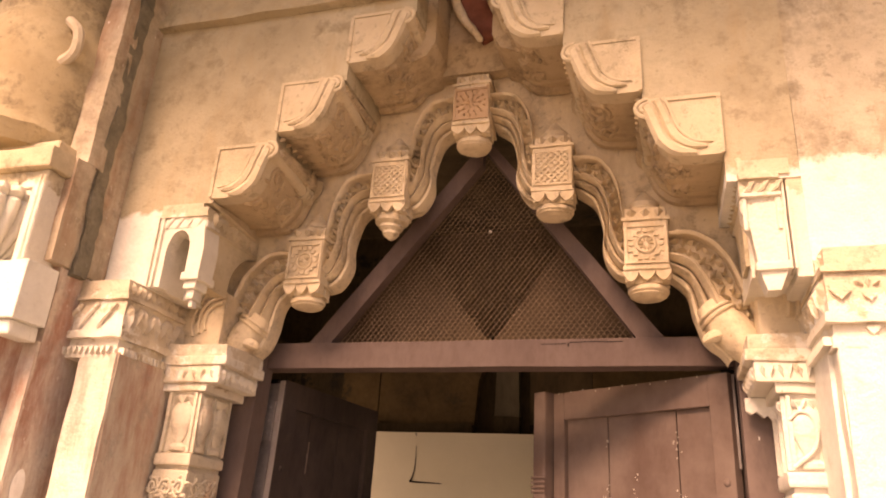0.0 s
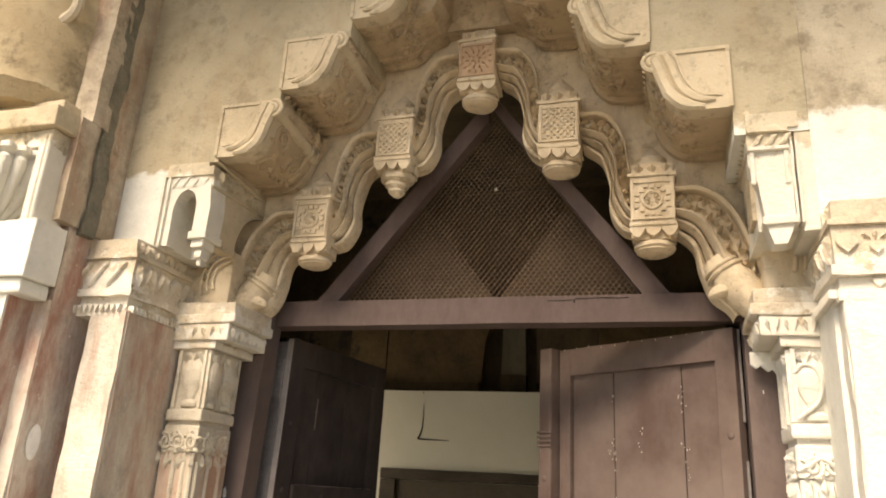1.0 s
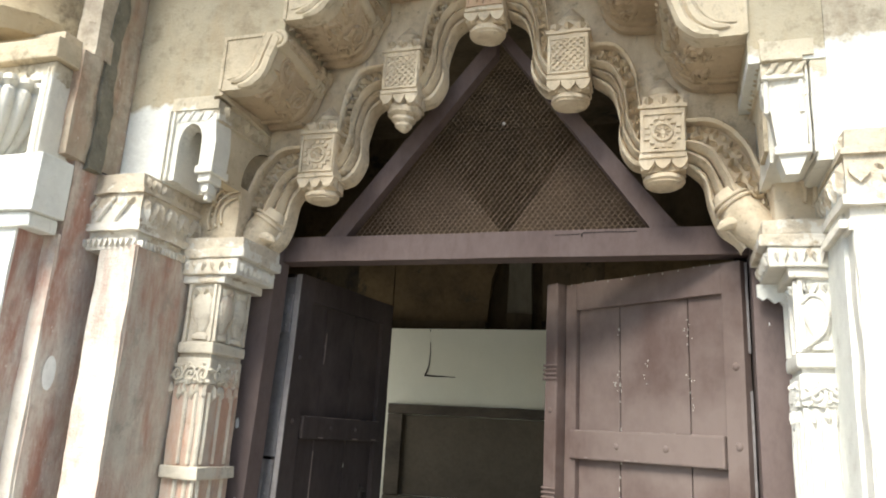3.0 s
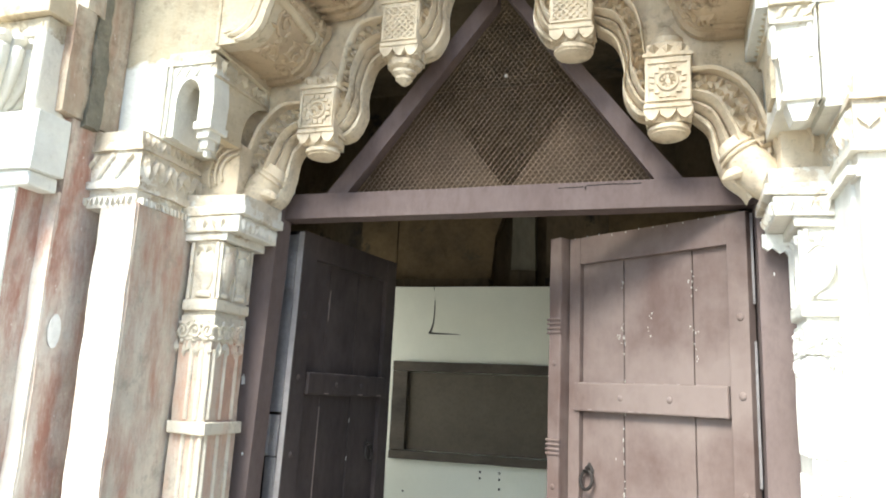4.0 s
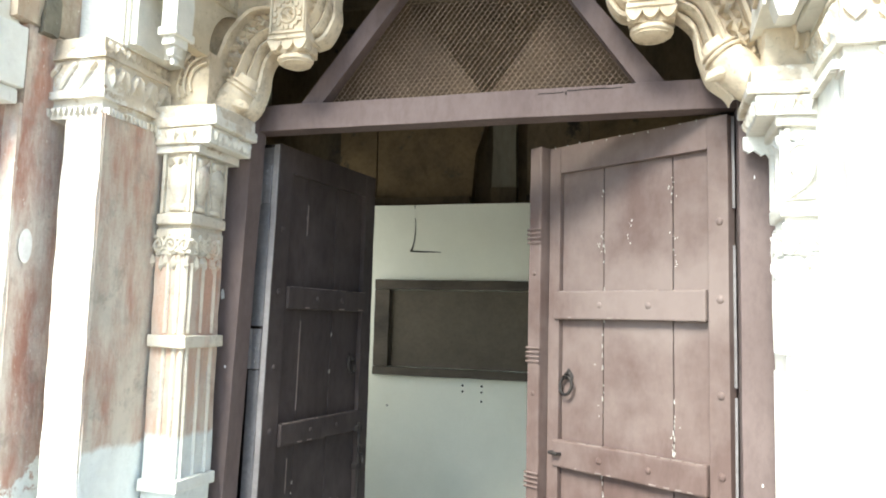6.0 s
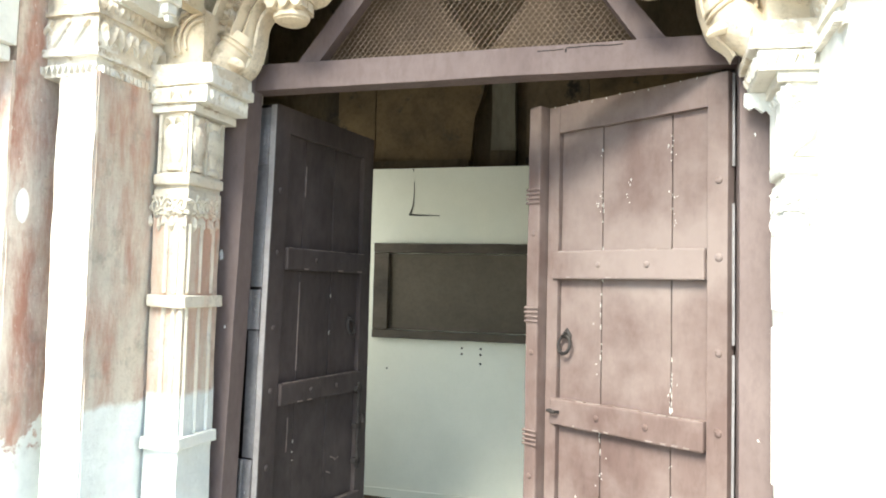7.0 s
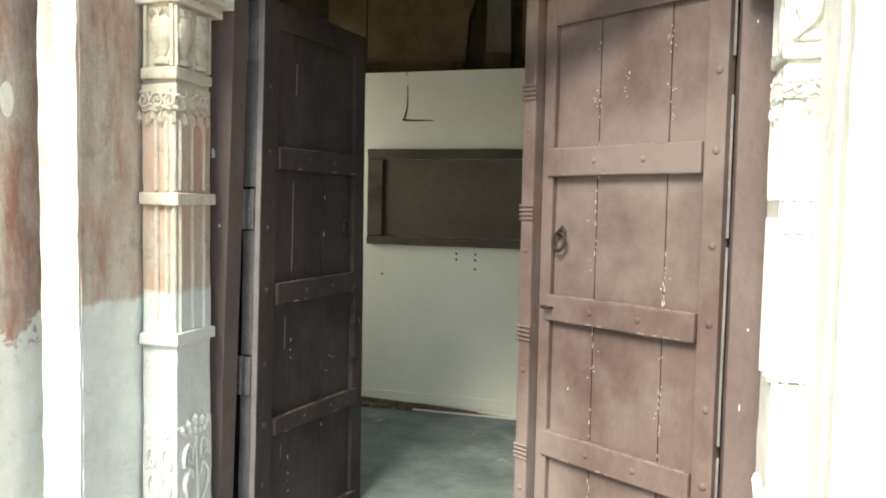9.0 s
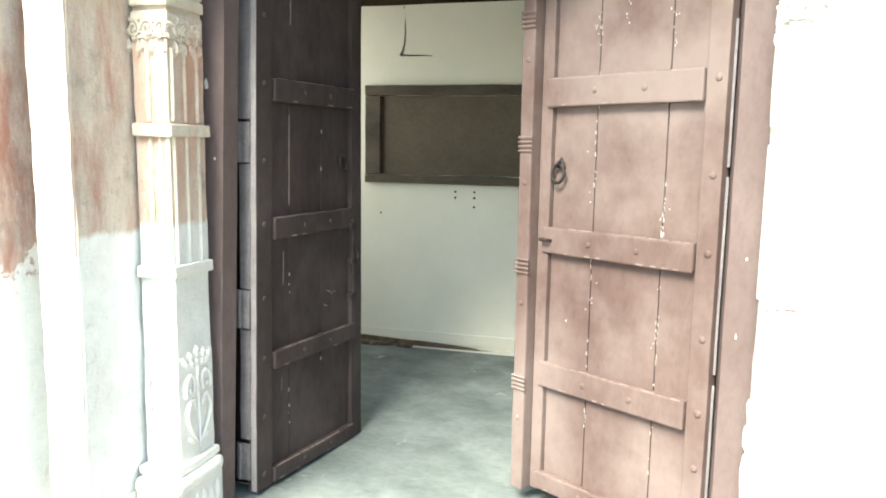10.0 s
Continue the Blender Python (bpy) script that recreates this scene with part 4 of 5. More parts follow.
def bracket(s):
    """A hanging corner drop with an arched plate on each side."""
    one = thing("hanging_bracket", "pale stone corner bracket with small arches and a hanging foot", "bracket", "hanging brackets under the arch", (s * 0.93, -0.44, 2.4))
    put = lambda ob: under(ob, one)
    e = 0.868 if s < 0 else 0.892
    g = 0.0 if s < 0 else -0.04
    if s < 0:
        bm = bmesh.new()
        prism(bm, [(s * x, z) for x, z in [(e + 0.070, 2.70 + g), (e + 0.058, 2.62 + g), (e + 0.052, 2.54 + g), (e + 0.056, 2.45 + g), (e, 2.45 + g), (e - 0.004, 2.54 + g), (e + 0.006, 2.62 + g), (e + 0.006, 2.70 + g)]], -0.49, -0.40)
        box(bm, s * (e - 0.006), s * (e + 0.064), -0.498, -0.392, 2.425 + g, 2.452 + g, 0.04, 0.004)
        box(bm, s * (e + 0.008), s * (e + 0.056), -0.484, -0.406, 2.395 + g, 2.427 + g, 0.04, 0.006)
        box(bm, s * (e + 0.016), s * (e + 0.046), -0.47, -0.42, 2.36 + g, 2.397 + g, None, 0.008)
        box(bm, s * (e + 0.022), s * (e + 0.040), -0.458, -0.432, 2.335 + g, 2.362 + g, None, 0.006)
        put(part("drop_post", worn(bm, 0.004, 12), M_BRK))
        bm = bmesh.new()
        arc = [(0.972 + 0.048 * math.cos(i * math.pi / 12), 2.535 + 0.082 * math.sin(i * math.pi / 12)) for i in range(13)]
        prism(bm, [(s * x, z) for x, z in [(1.07, 2.405), (1.02, 2.405)] + arc + [(0.924, 2.45), (0.90, 2.45), (0.90, 2.72), (1.07, 2.72)]], -0.486, -0.43)
        bmesh.ops.triangulate(bm, faces=[f for f in bm.faces if len(f.verts) > 4])
        put(part("front_arch", bm, M_BRK))
        bm = bmesh.new()
        for x in (1.066, 1.044):
            box(bm, s * x, s * (x + 0.009), -0.497, -0.47, 2.41, 2.672 + g)
        box(bm, s * e, s * 1.075, -0.497, -0.47, 2.665 + g, 2.675 + g)
        for i in range(4):
            c = e + 0.03 + i * 0.042
            tube(bm, [(s * (c + 0.012), -0.487, 2.627 + g), (s * c, -0.489, 2.645 + g), (s * (c - 0.012), -0.487, 2.662 + g)], 0.007, 6)
        box(bm, s * e, s * 1.07, -0.488, -0.47, 2.625 + g, 2.665 + g)
        put(part("frame_moulding", worn(bm, 0.002, 14), M_BRK))
        bm = bmesh.new()
        box(bm, s * 1.0, s * 1.07, -0.34, -0.135, 2.40, 2.72, 0.06)
        box(bm, s * 1.022, s * 1.07, -0.44, -0.33, 2.40, 2.72, 0.06)
        box(bm, s * 0.925, s * 1.03, -0.44, -0.33, 2.625, 2.72, 0.06)
        put(part("niche_back", worn(bm, 0.003, 10), M_BRK))
    else:
        bm = bmesh.new()
        prism(bm, [(1.004, 2.605), (1.000, 2.40), (e + 0.034, 2.40), (e + 0.022, 2.50), (e + 0.002, 2.56), (e + 0.002, 2.605)], -0.480, -0.40)
        box(bm, e + 0.026, 1.006, -0.490, -0.40, 2.378, 2.402, 0.04, 0.004)
        prism(bm, [(0.998, 2.380), (0.975, 2.325), (e + 0.052, 2.325), (e + 0.036, 2.380)], -0.478, -0.40)
        put(part("drop_post", worn(bm, 0.004, 12), M_BRK))
        bm = bmesh.new()
        for x in (1.003, 1.016):
            box(bm, x, x + 0.007, -0.487, -0.40, 2.38, 2.65, 0.05, 0.002)
        box(bm, e, 1.0, -0.499, -0.46, 2.655, 2.672, 0.05, 0.003)
        box(bm, e, 1.0, -0.496, -0.46, 2.600, 2.612, 0.05, 0.003)
        box(bm, e, 1.0, -0.484, -0.40, 2.612, 2.655, 0.05)
        for x in (e + 0.004, 0.985):
            box(bm, x, x + 0.012, -0.489, -0.47, 2.50, 2.60, 0.05, 0.003)
        put(part("frame_moulding", worn(bm, 0.002, 14), M_BRK))
        bm = bmesh.new()
        for i in range(3):
            c = e + 0.028 + i * 0.036
            tube(bm, [(c - 0.014, -0.486, 2.618), (c, -0.488, 2.628), (c + 0.006, -0.489, 2.642), (c + 0.016, -0.487, 2.650)], [0.004, 0.008, 0.007, 0.004], 6)
        put(part("hook_carving", bm, M_BRK))
        bm = bmesh.new()
        box(bm, e + 0.02, 1.02, -0.42, -0.135, 2.38, 2.72, 0.06)
        box(bm, e, 1.03, -0.488, -0.135, 2.672, 2.72, 0.06)
        box(bm, 1.022, 1.085, -0.476, -0.135, 2.36, 2.70, 0.06)
        put(part("niche_back", worn(bm, 0.003, 10), M_BRK))
    # side plate with its round arch
    bm = bmesh.new()
    pts = [(-0.41, 2.42), (-0.30, 2.42)] + [(-0.10 - 0.19 * math.cos(i * math.pi / 20), 2.45 + 0.18 * math.sin(i * math.pi / 20)) for i in range(0, 11)] + [(-0.06, 2.63), (-0.06, 2.80), (-0.41, 2.80)]
    a = [bm.verts.new((s * (e + 0.008), y, z)) for y, z in pts]
    b = [bm.verts.new((s * (e + 0.05), y, z)) for y, z in pts]
    bm.faces.new(a)
    bm.faces.new(b[::-1])
    for i in range(len(a)):
        j = (i + 1) % len(a)
        bm.faces.new((a[i], a[j], b[j], b[i]))
    bm.normal_update()
    bmesh.ops.triangulate(bm, faces=[f for f in bm.faces if len(f.verts) > 4])
    put(part("side_arch", bm, M_CORB))
    bm = bmesh.new()
    frieze_side(bm, s * (e + 0.008), -s, -0.46, -0.16, 2.64, 2.70, 9, 0.02)
    tube(bm, [(s * (e + 0.006), -0.485, 2.625), (s * (e + 0.006), -0.14, 2.64)], 0.007, 6)
    tube(bm, [(s * (e + 0.006), -0.485, 2.725), (s * (e + 0.006), -0.14, 2.70)], 0.009, 6)
    put(part("side_carving", bm, M_CORB))


M_BRK = masonry("washed_bracket_stone", (0.54, 0.47, 0.35), (0.66, 0.59, 0.46), (0.78, 0.75, 0.67), 2.66, 0.25, None, 0.5, (0.24, 0.18, 0.12), 0.55)
for s in (-1, 1):
    pilaster(s)
    colonnette(s)
    bracket(s)

# ---- the pier at the corner ----
pier = thing("corner_pier", "stepped plaster pier with red-brown sides and a lotus capital", "pier", at=(-1.6, -0.6, GROUND_Z))
bm = bmesh.new()
box(bm, -1.34, -1.265, -0.68, -0.30, GROUND_Z, 2.42, 0.07)
worn(bm, 0.006, 7)
under(part("inner_step", bm, M_PIER), pier)
bm = bmesh.new()
box(bm, -2.2, -1.325, -0.79, -0.30, GROUND_Z, 2.20, 0.07)
worn(bm, 0.005, 7)
under(part("shaft", bm, M_PIER), pier)
bm = bmesh.new()
box(bm, -2.2, -1.245, -0.83, -0.70, 2.20, 2.39, 0.07, 0.004)
box(bm, -2.2, -1.265, -0.815, -0.70, 2.15, 2.20, 0.05, 0.01)
worn(bm, 0.004, 9)
under(part("capital_slab", bm, M_WASH), pier)
bm = bmesh.new()
box(bm, -2.2, -1.30, -0.70, -0.30, 2.39, 2.70, 0.08)
box(bm, -1.34, -1.285, -0.81, -0.70, 2.39, 2.72, 0.06, 0.004)
box(bm, -2.2, -1.285, -0.81, -0.70, 2.66, 2.72, 0.06, 0.004)
worn(bm, 0.004, 9)
frame_ob = under(part("framed_panel", bm, M_BRK), pier)
bm = bmesh.new()
for i in range(7):
    leaf(bm, (-1.39 - i * 0.06, -0.805, 2.69), (0.5, 0, 1), (0, -1, 0), 0.06, 0.04, 0.02)
for x in (-1.292, -1.31):
    tube(bm, [(x, -0.812, 2.40), (x, -0.812, 2.70)], 0.006, 6)
part("panel_carving", bm, M_BRK, frame_ob)
bm = bmesh.new()
turned(bm, -1.56, -0.74, [(0.06, 2.40), (0.12, 2.44), (0.17, 2.50), (0.20, 2.565), (0.205, 2.60), (0.19, 2.615), (0.21, 2.63), (0.205, 2.65)], 168, 28, 0.11)
under(part("lotus_bowl", bm, M_BRK, smooth=True), pier)
bm = bmesh.new()
box(bm, -2.2, -1.262, -0.84, -0.30, 2.72, 2.80, 0.07, 0.006)
box(bm, -2.2, -1.31, -0.78, -0.30, 2.80, 2.86, 0.07, 0.012)
worn(bm, 0.006, 8)
under(part("upper_slab", bm, M_CORB), pier)
bm = bmesh.new()
turned(bm, -1.62, -0.62, [(0.24, 2.84), (0.28, 2.90), (0.275, 2.96), (0.29, 3.04), (0.30, 3.16), (0.285, 3.30), (0.24, 3.42), (0.25, 3.45), (0.22, 3.56), (0.21, 4.6)], 40)
worn(bm, 0.02, 4)
worn(bm, 0.012, 13)
under(part("bulbous_column", bm, M_BULB, smooth=True), pier)
bm = bmesh.new()
tube(bm, curve([(-1.40, -0.80, 3.36), (-1.345, -0.80, 3.30), (-1.35, -0.79, 3.22), (-1.40, -0.79, 3.18)], 10), 0.02, 8)
under(part("scroll", bm, M_CAP, smooth=True), pier)
bm = bmesh.new()
box(bm, -1.36, -1.262, -0.66, -0.30, 2.42, 4.6, 0.08)
box(bm, -1.30, -1.252, -0.74, -0.66, 2.42, 2.80, 0.08)
box(bm, -1.34, -1.252, -0.70, -0.62, 2.80, 4.6, 0.04)
worn(bm, 0.006, 6)
worn(bm, 0.006, 21)
under(part("upper_step", bm, M_UPSTEP), pier)
bm = bmesh.new()
box(bm, -1.275, -1.250, -0.640, -0.580, 2.40, 4.6, 0.03)
worn(bm, 0.012, 9)
worn(bm, 0.007, 31)
under(part("damp_strip", bm, M_MOSS, label="dark damp streak down the corner"), pier)

# Small bright white oval on the pier's inner face.
bm = bmesh.new()
turned(bm, 0, 0, [(0.024, 0.0), (0.025, 0.003)], 20)
patch = part("white_patch", bm, M_CHALK, label="bright white oval patch")
patch.matrix_world = Matrix.Translation((-1.262, -0.632, 1.715)) @ Matrix.Diagonal((1, 1, 2.2, 1)) @ Matrix.Rotation(math.pi / 2, 4, "Y")
under(patch, pier)
for x0, x1, y, mat in ((-1.342, -1.268, -0.69, M_FRONT), (-2.2, -1.328, -0.80, M_WASH)):
    bm = bmesh.new()
    box(bm, x0, x1, y, y + 0.016, GROUND_Z, 2.16, 0.05)
    under(part("front_face", worn(bm, 0.005, 9), mat), pier)

# ---- door frame ----
fr = thing("door_frame", "brown painted timber door frame with a gabled wire mesh panel", "door frame", at=(0, 0, 0))
bm = bmesh.new()
box(bm, -0.90, 0.90, 0.0, 0.085, 2.225, 2.325, 0.1, 0.003)
worn(bm, 0.002, 6)
under(part("lintel", bm, M_FRAME), fr)
for s in (-1, 1):
    bm = bmesh.new()
    box(bm, s * (0.887 if s > 0 else 0.862), s * 1.05, -0.045, 0.09 if s > 0 else 0.055, -0.08, 2.30, 0.15, 0.003)
    if s < 0:
        for v in bm.verts:
            v.co.x += 0.034 * (v.co.z - 1.37)
    worn(bm, 0.002, 6)
    post = under(part("post", bm, M_POST), fr)
    # Near-black strip fills the hinge gap; the gap's shade is put into its colour.
    bm = bmesh.new()
    box(bm, s * 0.845, s * (0.889 if s > 0 else 1.0), 0.066 if s > 0 else 0.20, 0.105 if s > 0 else 0.215, -0.05, 2.225, 0.15, 0.003)
    part("gap_shade", worn(bm, 0.002, 6), M_GAP, post)
    if s > 0:
        for z0, z1 in ((0.02, 0.62), (0.66, 1.30), (1.33, 1.78), (1.90, 2.20)):
            bm = bmesh.new()
            box(bm, 0.873, 0.881, 0.022, 0.06, z0, z1, 0.1, 0.001)
            part("edge_strip", worn(bm, 0.0015, 8), M_HINGE, post, "grey metal strip in the hinge gap")
    bm = bmesh.new()
    pts = [(0.580, 2.322), (0.674, 2.322), (0.0, 3.20), (0.0, 3.14)] if s > 0 else [(0.585, 2.322), (0.674, 2.322), (0.0, 3.16), (0.0, 3.06)]
    prism(bm, [(s * x, z) for x, z in pts], 0.014 if s > 0 else 0.016, 0.07)
    worn(bm, 0.002, 7)
    under(part("brace", bm, M_FRAME), fr)
bm = bmesh.new()
px, pz = 0.0215, 0.0142
for j in range(int(0.86 / pz)):
    z = 2.33 + j * pz
    half = 0.60 * (1 - (z - 2.33) / 0.84)
    k = int(half / px) + 1
    pts = []
    for i in range(-2 * k, 2 * k + 1):
        pts.append((i * px / 2, 0.075 + 0.003 * ((i + j) % 2), z + (pz / 2 if (i + j) % 2 else -pz / 2) * 0.86))
    for p, q in zip(pts, pts[1:]):
        a = Vector(p)
        b = Vector(q)
        w = Vector((0, 0, 0.0011))
        t = Vector((0, 0.0018, 0))
        vs = [bm.verts.new(c) for c in (a - w, b - w, b + w, a + w, a - w + t, b - w + t, b + w + t, a + w + t)]
        bm.faces.new(vs[:4])
        bm.faces.new((vs[0], vs[1], vs[5], vs[4]))
        bm.faces.new((vs[3], vs[2], vs[6], vs[7]))
under(part("wire_mesh", bm, M_WIRE, label="rusty expanded metal mesh"), fr)
for y, pts in ((0.20, [(-0.72, 2.32), (-0.33, 2.785), (0.057, 2.32)]), (0.24, [(-0.03, 2.32), (0.31, 2.80), (0.70, 2.32)])):
    bm = bmesh.new()
    prism(bm, pts, y, y + 0.015)
    under(part("board", bm, M_TRI, label="dusty brown triangular board behind the mesh"), fr)
bm = bmesh.new()
for x0, x1, z, d in ((0.245, 0.335, 2.306, 0.002), (0.34, 0.345, 2.296, 0.012), (0.345, 0.53, 2.310, 0.003)):
    box(bm, x0, x1, -0.0015, 0.004, z, z + d, 0.03)
under(part("crack", worn(bm, 0.003, 30), M_GAP, label="thin dark crack along the lintel"), fr)
flecks = bmesh.new()
for x, z, w, h in ((-0.929, 1.575, 0.012, 0.04), (-0.90, 1.32, 0.006, 0.012), (-0.945, 0.92, 0.007, 0.015), (0.93, 1.98, 0.003, 0.012), (0.94, 1.05, 0.004, 0.008), (0.925, 0.80, 0.003, 0.02)):
    prism(flecks, [(x, z), (x + w, z + h * 0.1), (x + w * 0.9, z + h * 0.6), (x + w * 0.4, z + h), (x - w * 0.2, z + h * 0.7)], -0.0475, -0.044)
under(part("paint_wear", flecks, M_CHALK, label="small white paint chips on the posts"), fr)
# White bead at the mesh: a bright hole of light put in as colour.
bead = bmesh.new()
bmesh.ops.create_icosphere(bead, subdivisions=2, radius=0.007, matrix=Matrix.Translation((0.028, 0.072, 2.785)))
under(part("light_spot", bead, M_PUTTY, label="white bead put in for a bright hole of light in the mesh"), fr)


# ---- door leaves ----
def stud(bm, u, y, z, r=0.012):
    t = bmesh.new()
    bmesh.ops.create_uvsphere(t, u_segments=8, v_segments=5, radius=r)
    for v in t.verts:
        v.co.y *= 0.55
    pour(bm, t, Matrix.Translation((u, y, z)))


def ring_pull(parent, u, y, z):
    bm = bmesh.new()
    tube(bm, [(u + 0.027 * math.sin(i * math.tau / 20), y - 0.022 + 0.006 * math.cos(i * math.tau / 20), z - 0.028 + 0.033 * math.cos(i * math.tau / 20)) for i in range(20)], 0.0065, 8, True)
    tube(bm, [(u, y + 0.004, z + 0.008), (u, y - 0.022, z + 0.012), (u, y - 0.03, z + 0.004)], 0.009, 8)
    turned(bm, u, y - 0.004, [(0.02, z - 0.005), (0.022, z + 0.01), (0.004, z + 0.034)], 10, squash=0.3)
    part("ring_pull", bm, M_IRON, parent, "dark iron ring pull", True)


def door_leaf(name, label, hinge, angle, width, flip, rails, top, stile_h, stile_m, planks, meeting, paint, low=0.02):
    """A ledged plank leaf. u runs from the hinge to the meeting edge; the face looks to -y before it is turned."""
    one = thing(name, label, "door", "leaves of the double door", (*hinge, 0))
    one.rotation_euler = (0, 0, angle)
    F = flip
    bm = bmesh.new()
    box(bm, F * (0.012 if meeting else 0.0), F * stile_h, 0.0, 0.045, low, top, 0.12, 0.003)
    part("hinge_stile", worn(bm, 0.0015, 8), paint, one)
    bm = bmesh.new()
    box(bm, F * (width - stile_m), F * width, 0.0, 0.045, low, top, 0.12, 0.003)
    part("meeting_stile", worn(bm, 0.0015, 8), paint, one)
    bm = bmesh.new()
    box(bm, F * stile_h, F * (width - stile_m), 0.001, 0.044, top - 0.105, top, 0.12, 0.003)
    part("top_rail", worn(bm, 0.0015, 8), paint, one)
    edges = [stile_h, *[stile_h + f * (width - stile_m - stile_h) for f in planks], width - stile_m]
    rnd = random.Random(int(width * 100) + F)
    for a, b in zip(edges, edges[1:]):
        bm = bmesh.new()
        box(bm, F * (a + 0.0025), F * (b - 0.0025), 0.020 + rnd.uniform(-0.001, 0.001), 0.038, low, top - 0.1, 0.10, 0.002)
        part("plank", worn(bm, 0.0012, 9), paint, one)
    bm = bmesh.new()
    box(bm, F * stile_h, F * (width - stile_m), 0.037, 0.043, low + 0.01, top - 0.1)
    part("backing", bm, M_GAP, one)
    bm = bmesh.new()
    for e in edges[1:-1]:
        for i in range(8 if meeting else 3):
            zc = rnd.uniform(0.25, top - 0.2)
            for k in range(rnd.randint(2, 7)):
                z = zc + rnd.gauss(0, 0.045)
                u = e + rnd.choice((-0.003, -0.0025, 0.002, 0.003)) + rnd.gauss(0, 0.0012)
                w, hgt = rnd.uniform(0.0015, 0.004), rnd.uniform(0.004, 0.020)
                prism(bm, [(F * (u - w / 2), z), (F * (u + w * 0.3), z + hgt * 0.1), (F * (u + w / 2), z + hgt * 0.6), (F * u, z + hgt), (F * (u - w * 0.6), z + hgt * 0.5)][::F], 0.0182, 0.021)
    part("putty", bm, M_PUTTY, one, "chipped pale putty in the plank joints")
    for z0, z1 in rails:
        bm = bmesh.new()
        box(bm, F * (stile_h + 0.004), F * (width - stile_m * 0.62), -0.012, 0.022, z0, z1, 0.08, 0.007)
        r = part("rail", worn(bm, 0.0025, 7), paint, one)
        bm = bmesh.new()
        u = stile_h + 0.02
        while u < width - stile_m - 0.02:
            d = rnd.uniform(0.01, 0.06)
            if rnd.random() < 0.7:
                box(bm, F * u, F * (u + d), -0.0115 + rnd.uniform(0, 0.004), -0.004, z1 - 0.003, z1 + 0.0012)
            if rnd.random() < 0.3:
                box(bm, F * u, F * (u + d * 0.6), -0.0135, -0.008, z0 + 0.004, z0 + 0.009)
            u += d + rnd.uniform(0.0, 0.02)
        part("worn_edge", bm, M_CHIP, r, "pale chipped paint along the edge")
        for f in (0.35, 0.68):
            bm = bmesh.new()
            stud(bm, F * (stile_h + f * (width - stile_h - stile_m)), -0.012, (z0 + z1) / 2)
            part("stud", bm, paint, r)
        bm = bmesh.new()
        stud(bm, F * stile_h * 0.5, 0.0, (z0 + z1) / 2 + 0.02, 0.014)
        part("stud", bm, paint, r)
        bm = bmesh.new()
        stud(bm, F * stile_h * 0.5, 0.0, (z0 + z1) / 2 + 0.27, 0.013)
        part("stud", bm, paint, r)
    if meeting:
        bm = bmesh.new()
        box(bm, F * (width + 0.006), F * (width + 0.066), -0.045, 0.05, 0.01, top + 0.005, 0.10, 0.008)
        m = part("meeting_post", worn(bm, 0.0025, 8), paint, one)
        for zc in (1.83, 1.37, 0.90, 0.43):
            bm = bmesh.new()
            for i in range(4):
                tube(bm, [(F * (width + 0.002), -0.046, zc + i * 0.017), (F * (width + 0.07), -0.046, zc + i * 0.017)], 0.0055, 6)
            part("carved_ring", bm, paint, m)
            bm = bmesh.new()
            stud(bm, F * (width + 0.036), -0.045, zc - 0.12, 0.012)
            part("stud", bm, paint, m)
    return one


def chips(parent, spots, y, seed):
    """Clusters of small paint chips round worn spots: place across, height, spread, count."""
    rnd = random.Random(seed)
    bm = bmesh.new()
    for u, z, spread, count in spots:
        for i in range(count * 3 // 5):
            cu, cz = u + rnd.gauss(0, spread * 0.35), z + rnd.gauss(0, spread)
            w, h = rnd.uniform(0.0015, 0.0035), rnd.uniform(0.003, 0.009)
            prism(bm, [(cu - w / 2, cz), (cu + w * 0.4, cz + h * 0.15), (cu + w / 2, cz + h * 0.7), (cu, cz + h), (cu - w * 0.6, cz + h * 0.5)], y - 0.0015, y + 0.002)
    part("paint_wear", bm, M_PUTTY, parent, "small pale paint chips and plaster spots")


PHI_R = math.atan2(0.338, 0.54)
right_leaf = door_leaf("door_leaf", "brown painted plank door leaf standing half open with chipped putty joints", (0.868, -0.002), -PHI_R, 0.745, -1,
                       [(1.535, 1.64), (0.985, 1.085), (0.455, 0.555), (0.03, 0.10)], 2.205, 0.082, 0.052, (0.224, 0.687), True, M_DOOR)
chips(right_leaf, [(-0.506, 1.99, 0.012, 5), (-0.519, 1.805, 0.022, 12), (-0.223, 1.985, 0.028, 14), (-0.212, 1.80, 0.020, 9), (-0.209, 1.74, 0.02, 8), (-0.384, 1.882, 0.012, 5),
                   (-0.392, 1.829, 0.015, 6), (-0.50, 1.30, 0.05, 6), (-0.50, 0.80, 0.06, 8), (-0.222, 1.15, 0.05, 5), (-0.222, 0.70, 0.03, 5), (-0.60, 0.74, 0.02, 3)], 0.0185, 21)
chips(right_leaf, [(-0.12 - 0.06 * i, 2.198, 0.004, 2) for i in range(11)], 0.0, 22)
ring_pull(right_leaf, -0.655, 0.02, 1.315)
LEFT_A, LEFT_B = Vector((-0.815, 0.115)), Vector((-0.685, 0.86))
LEFT_W = (LEFT_B - LEFT_A).length
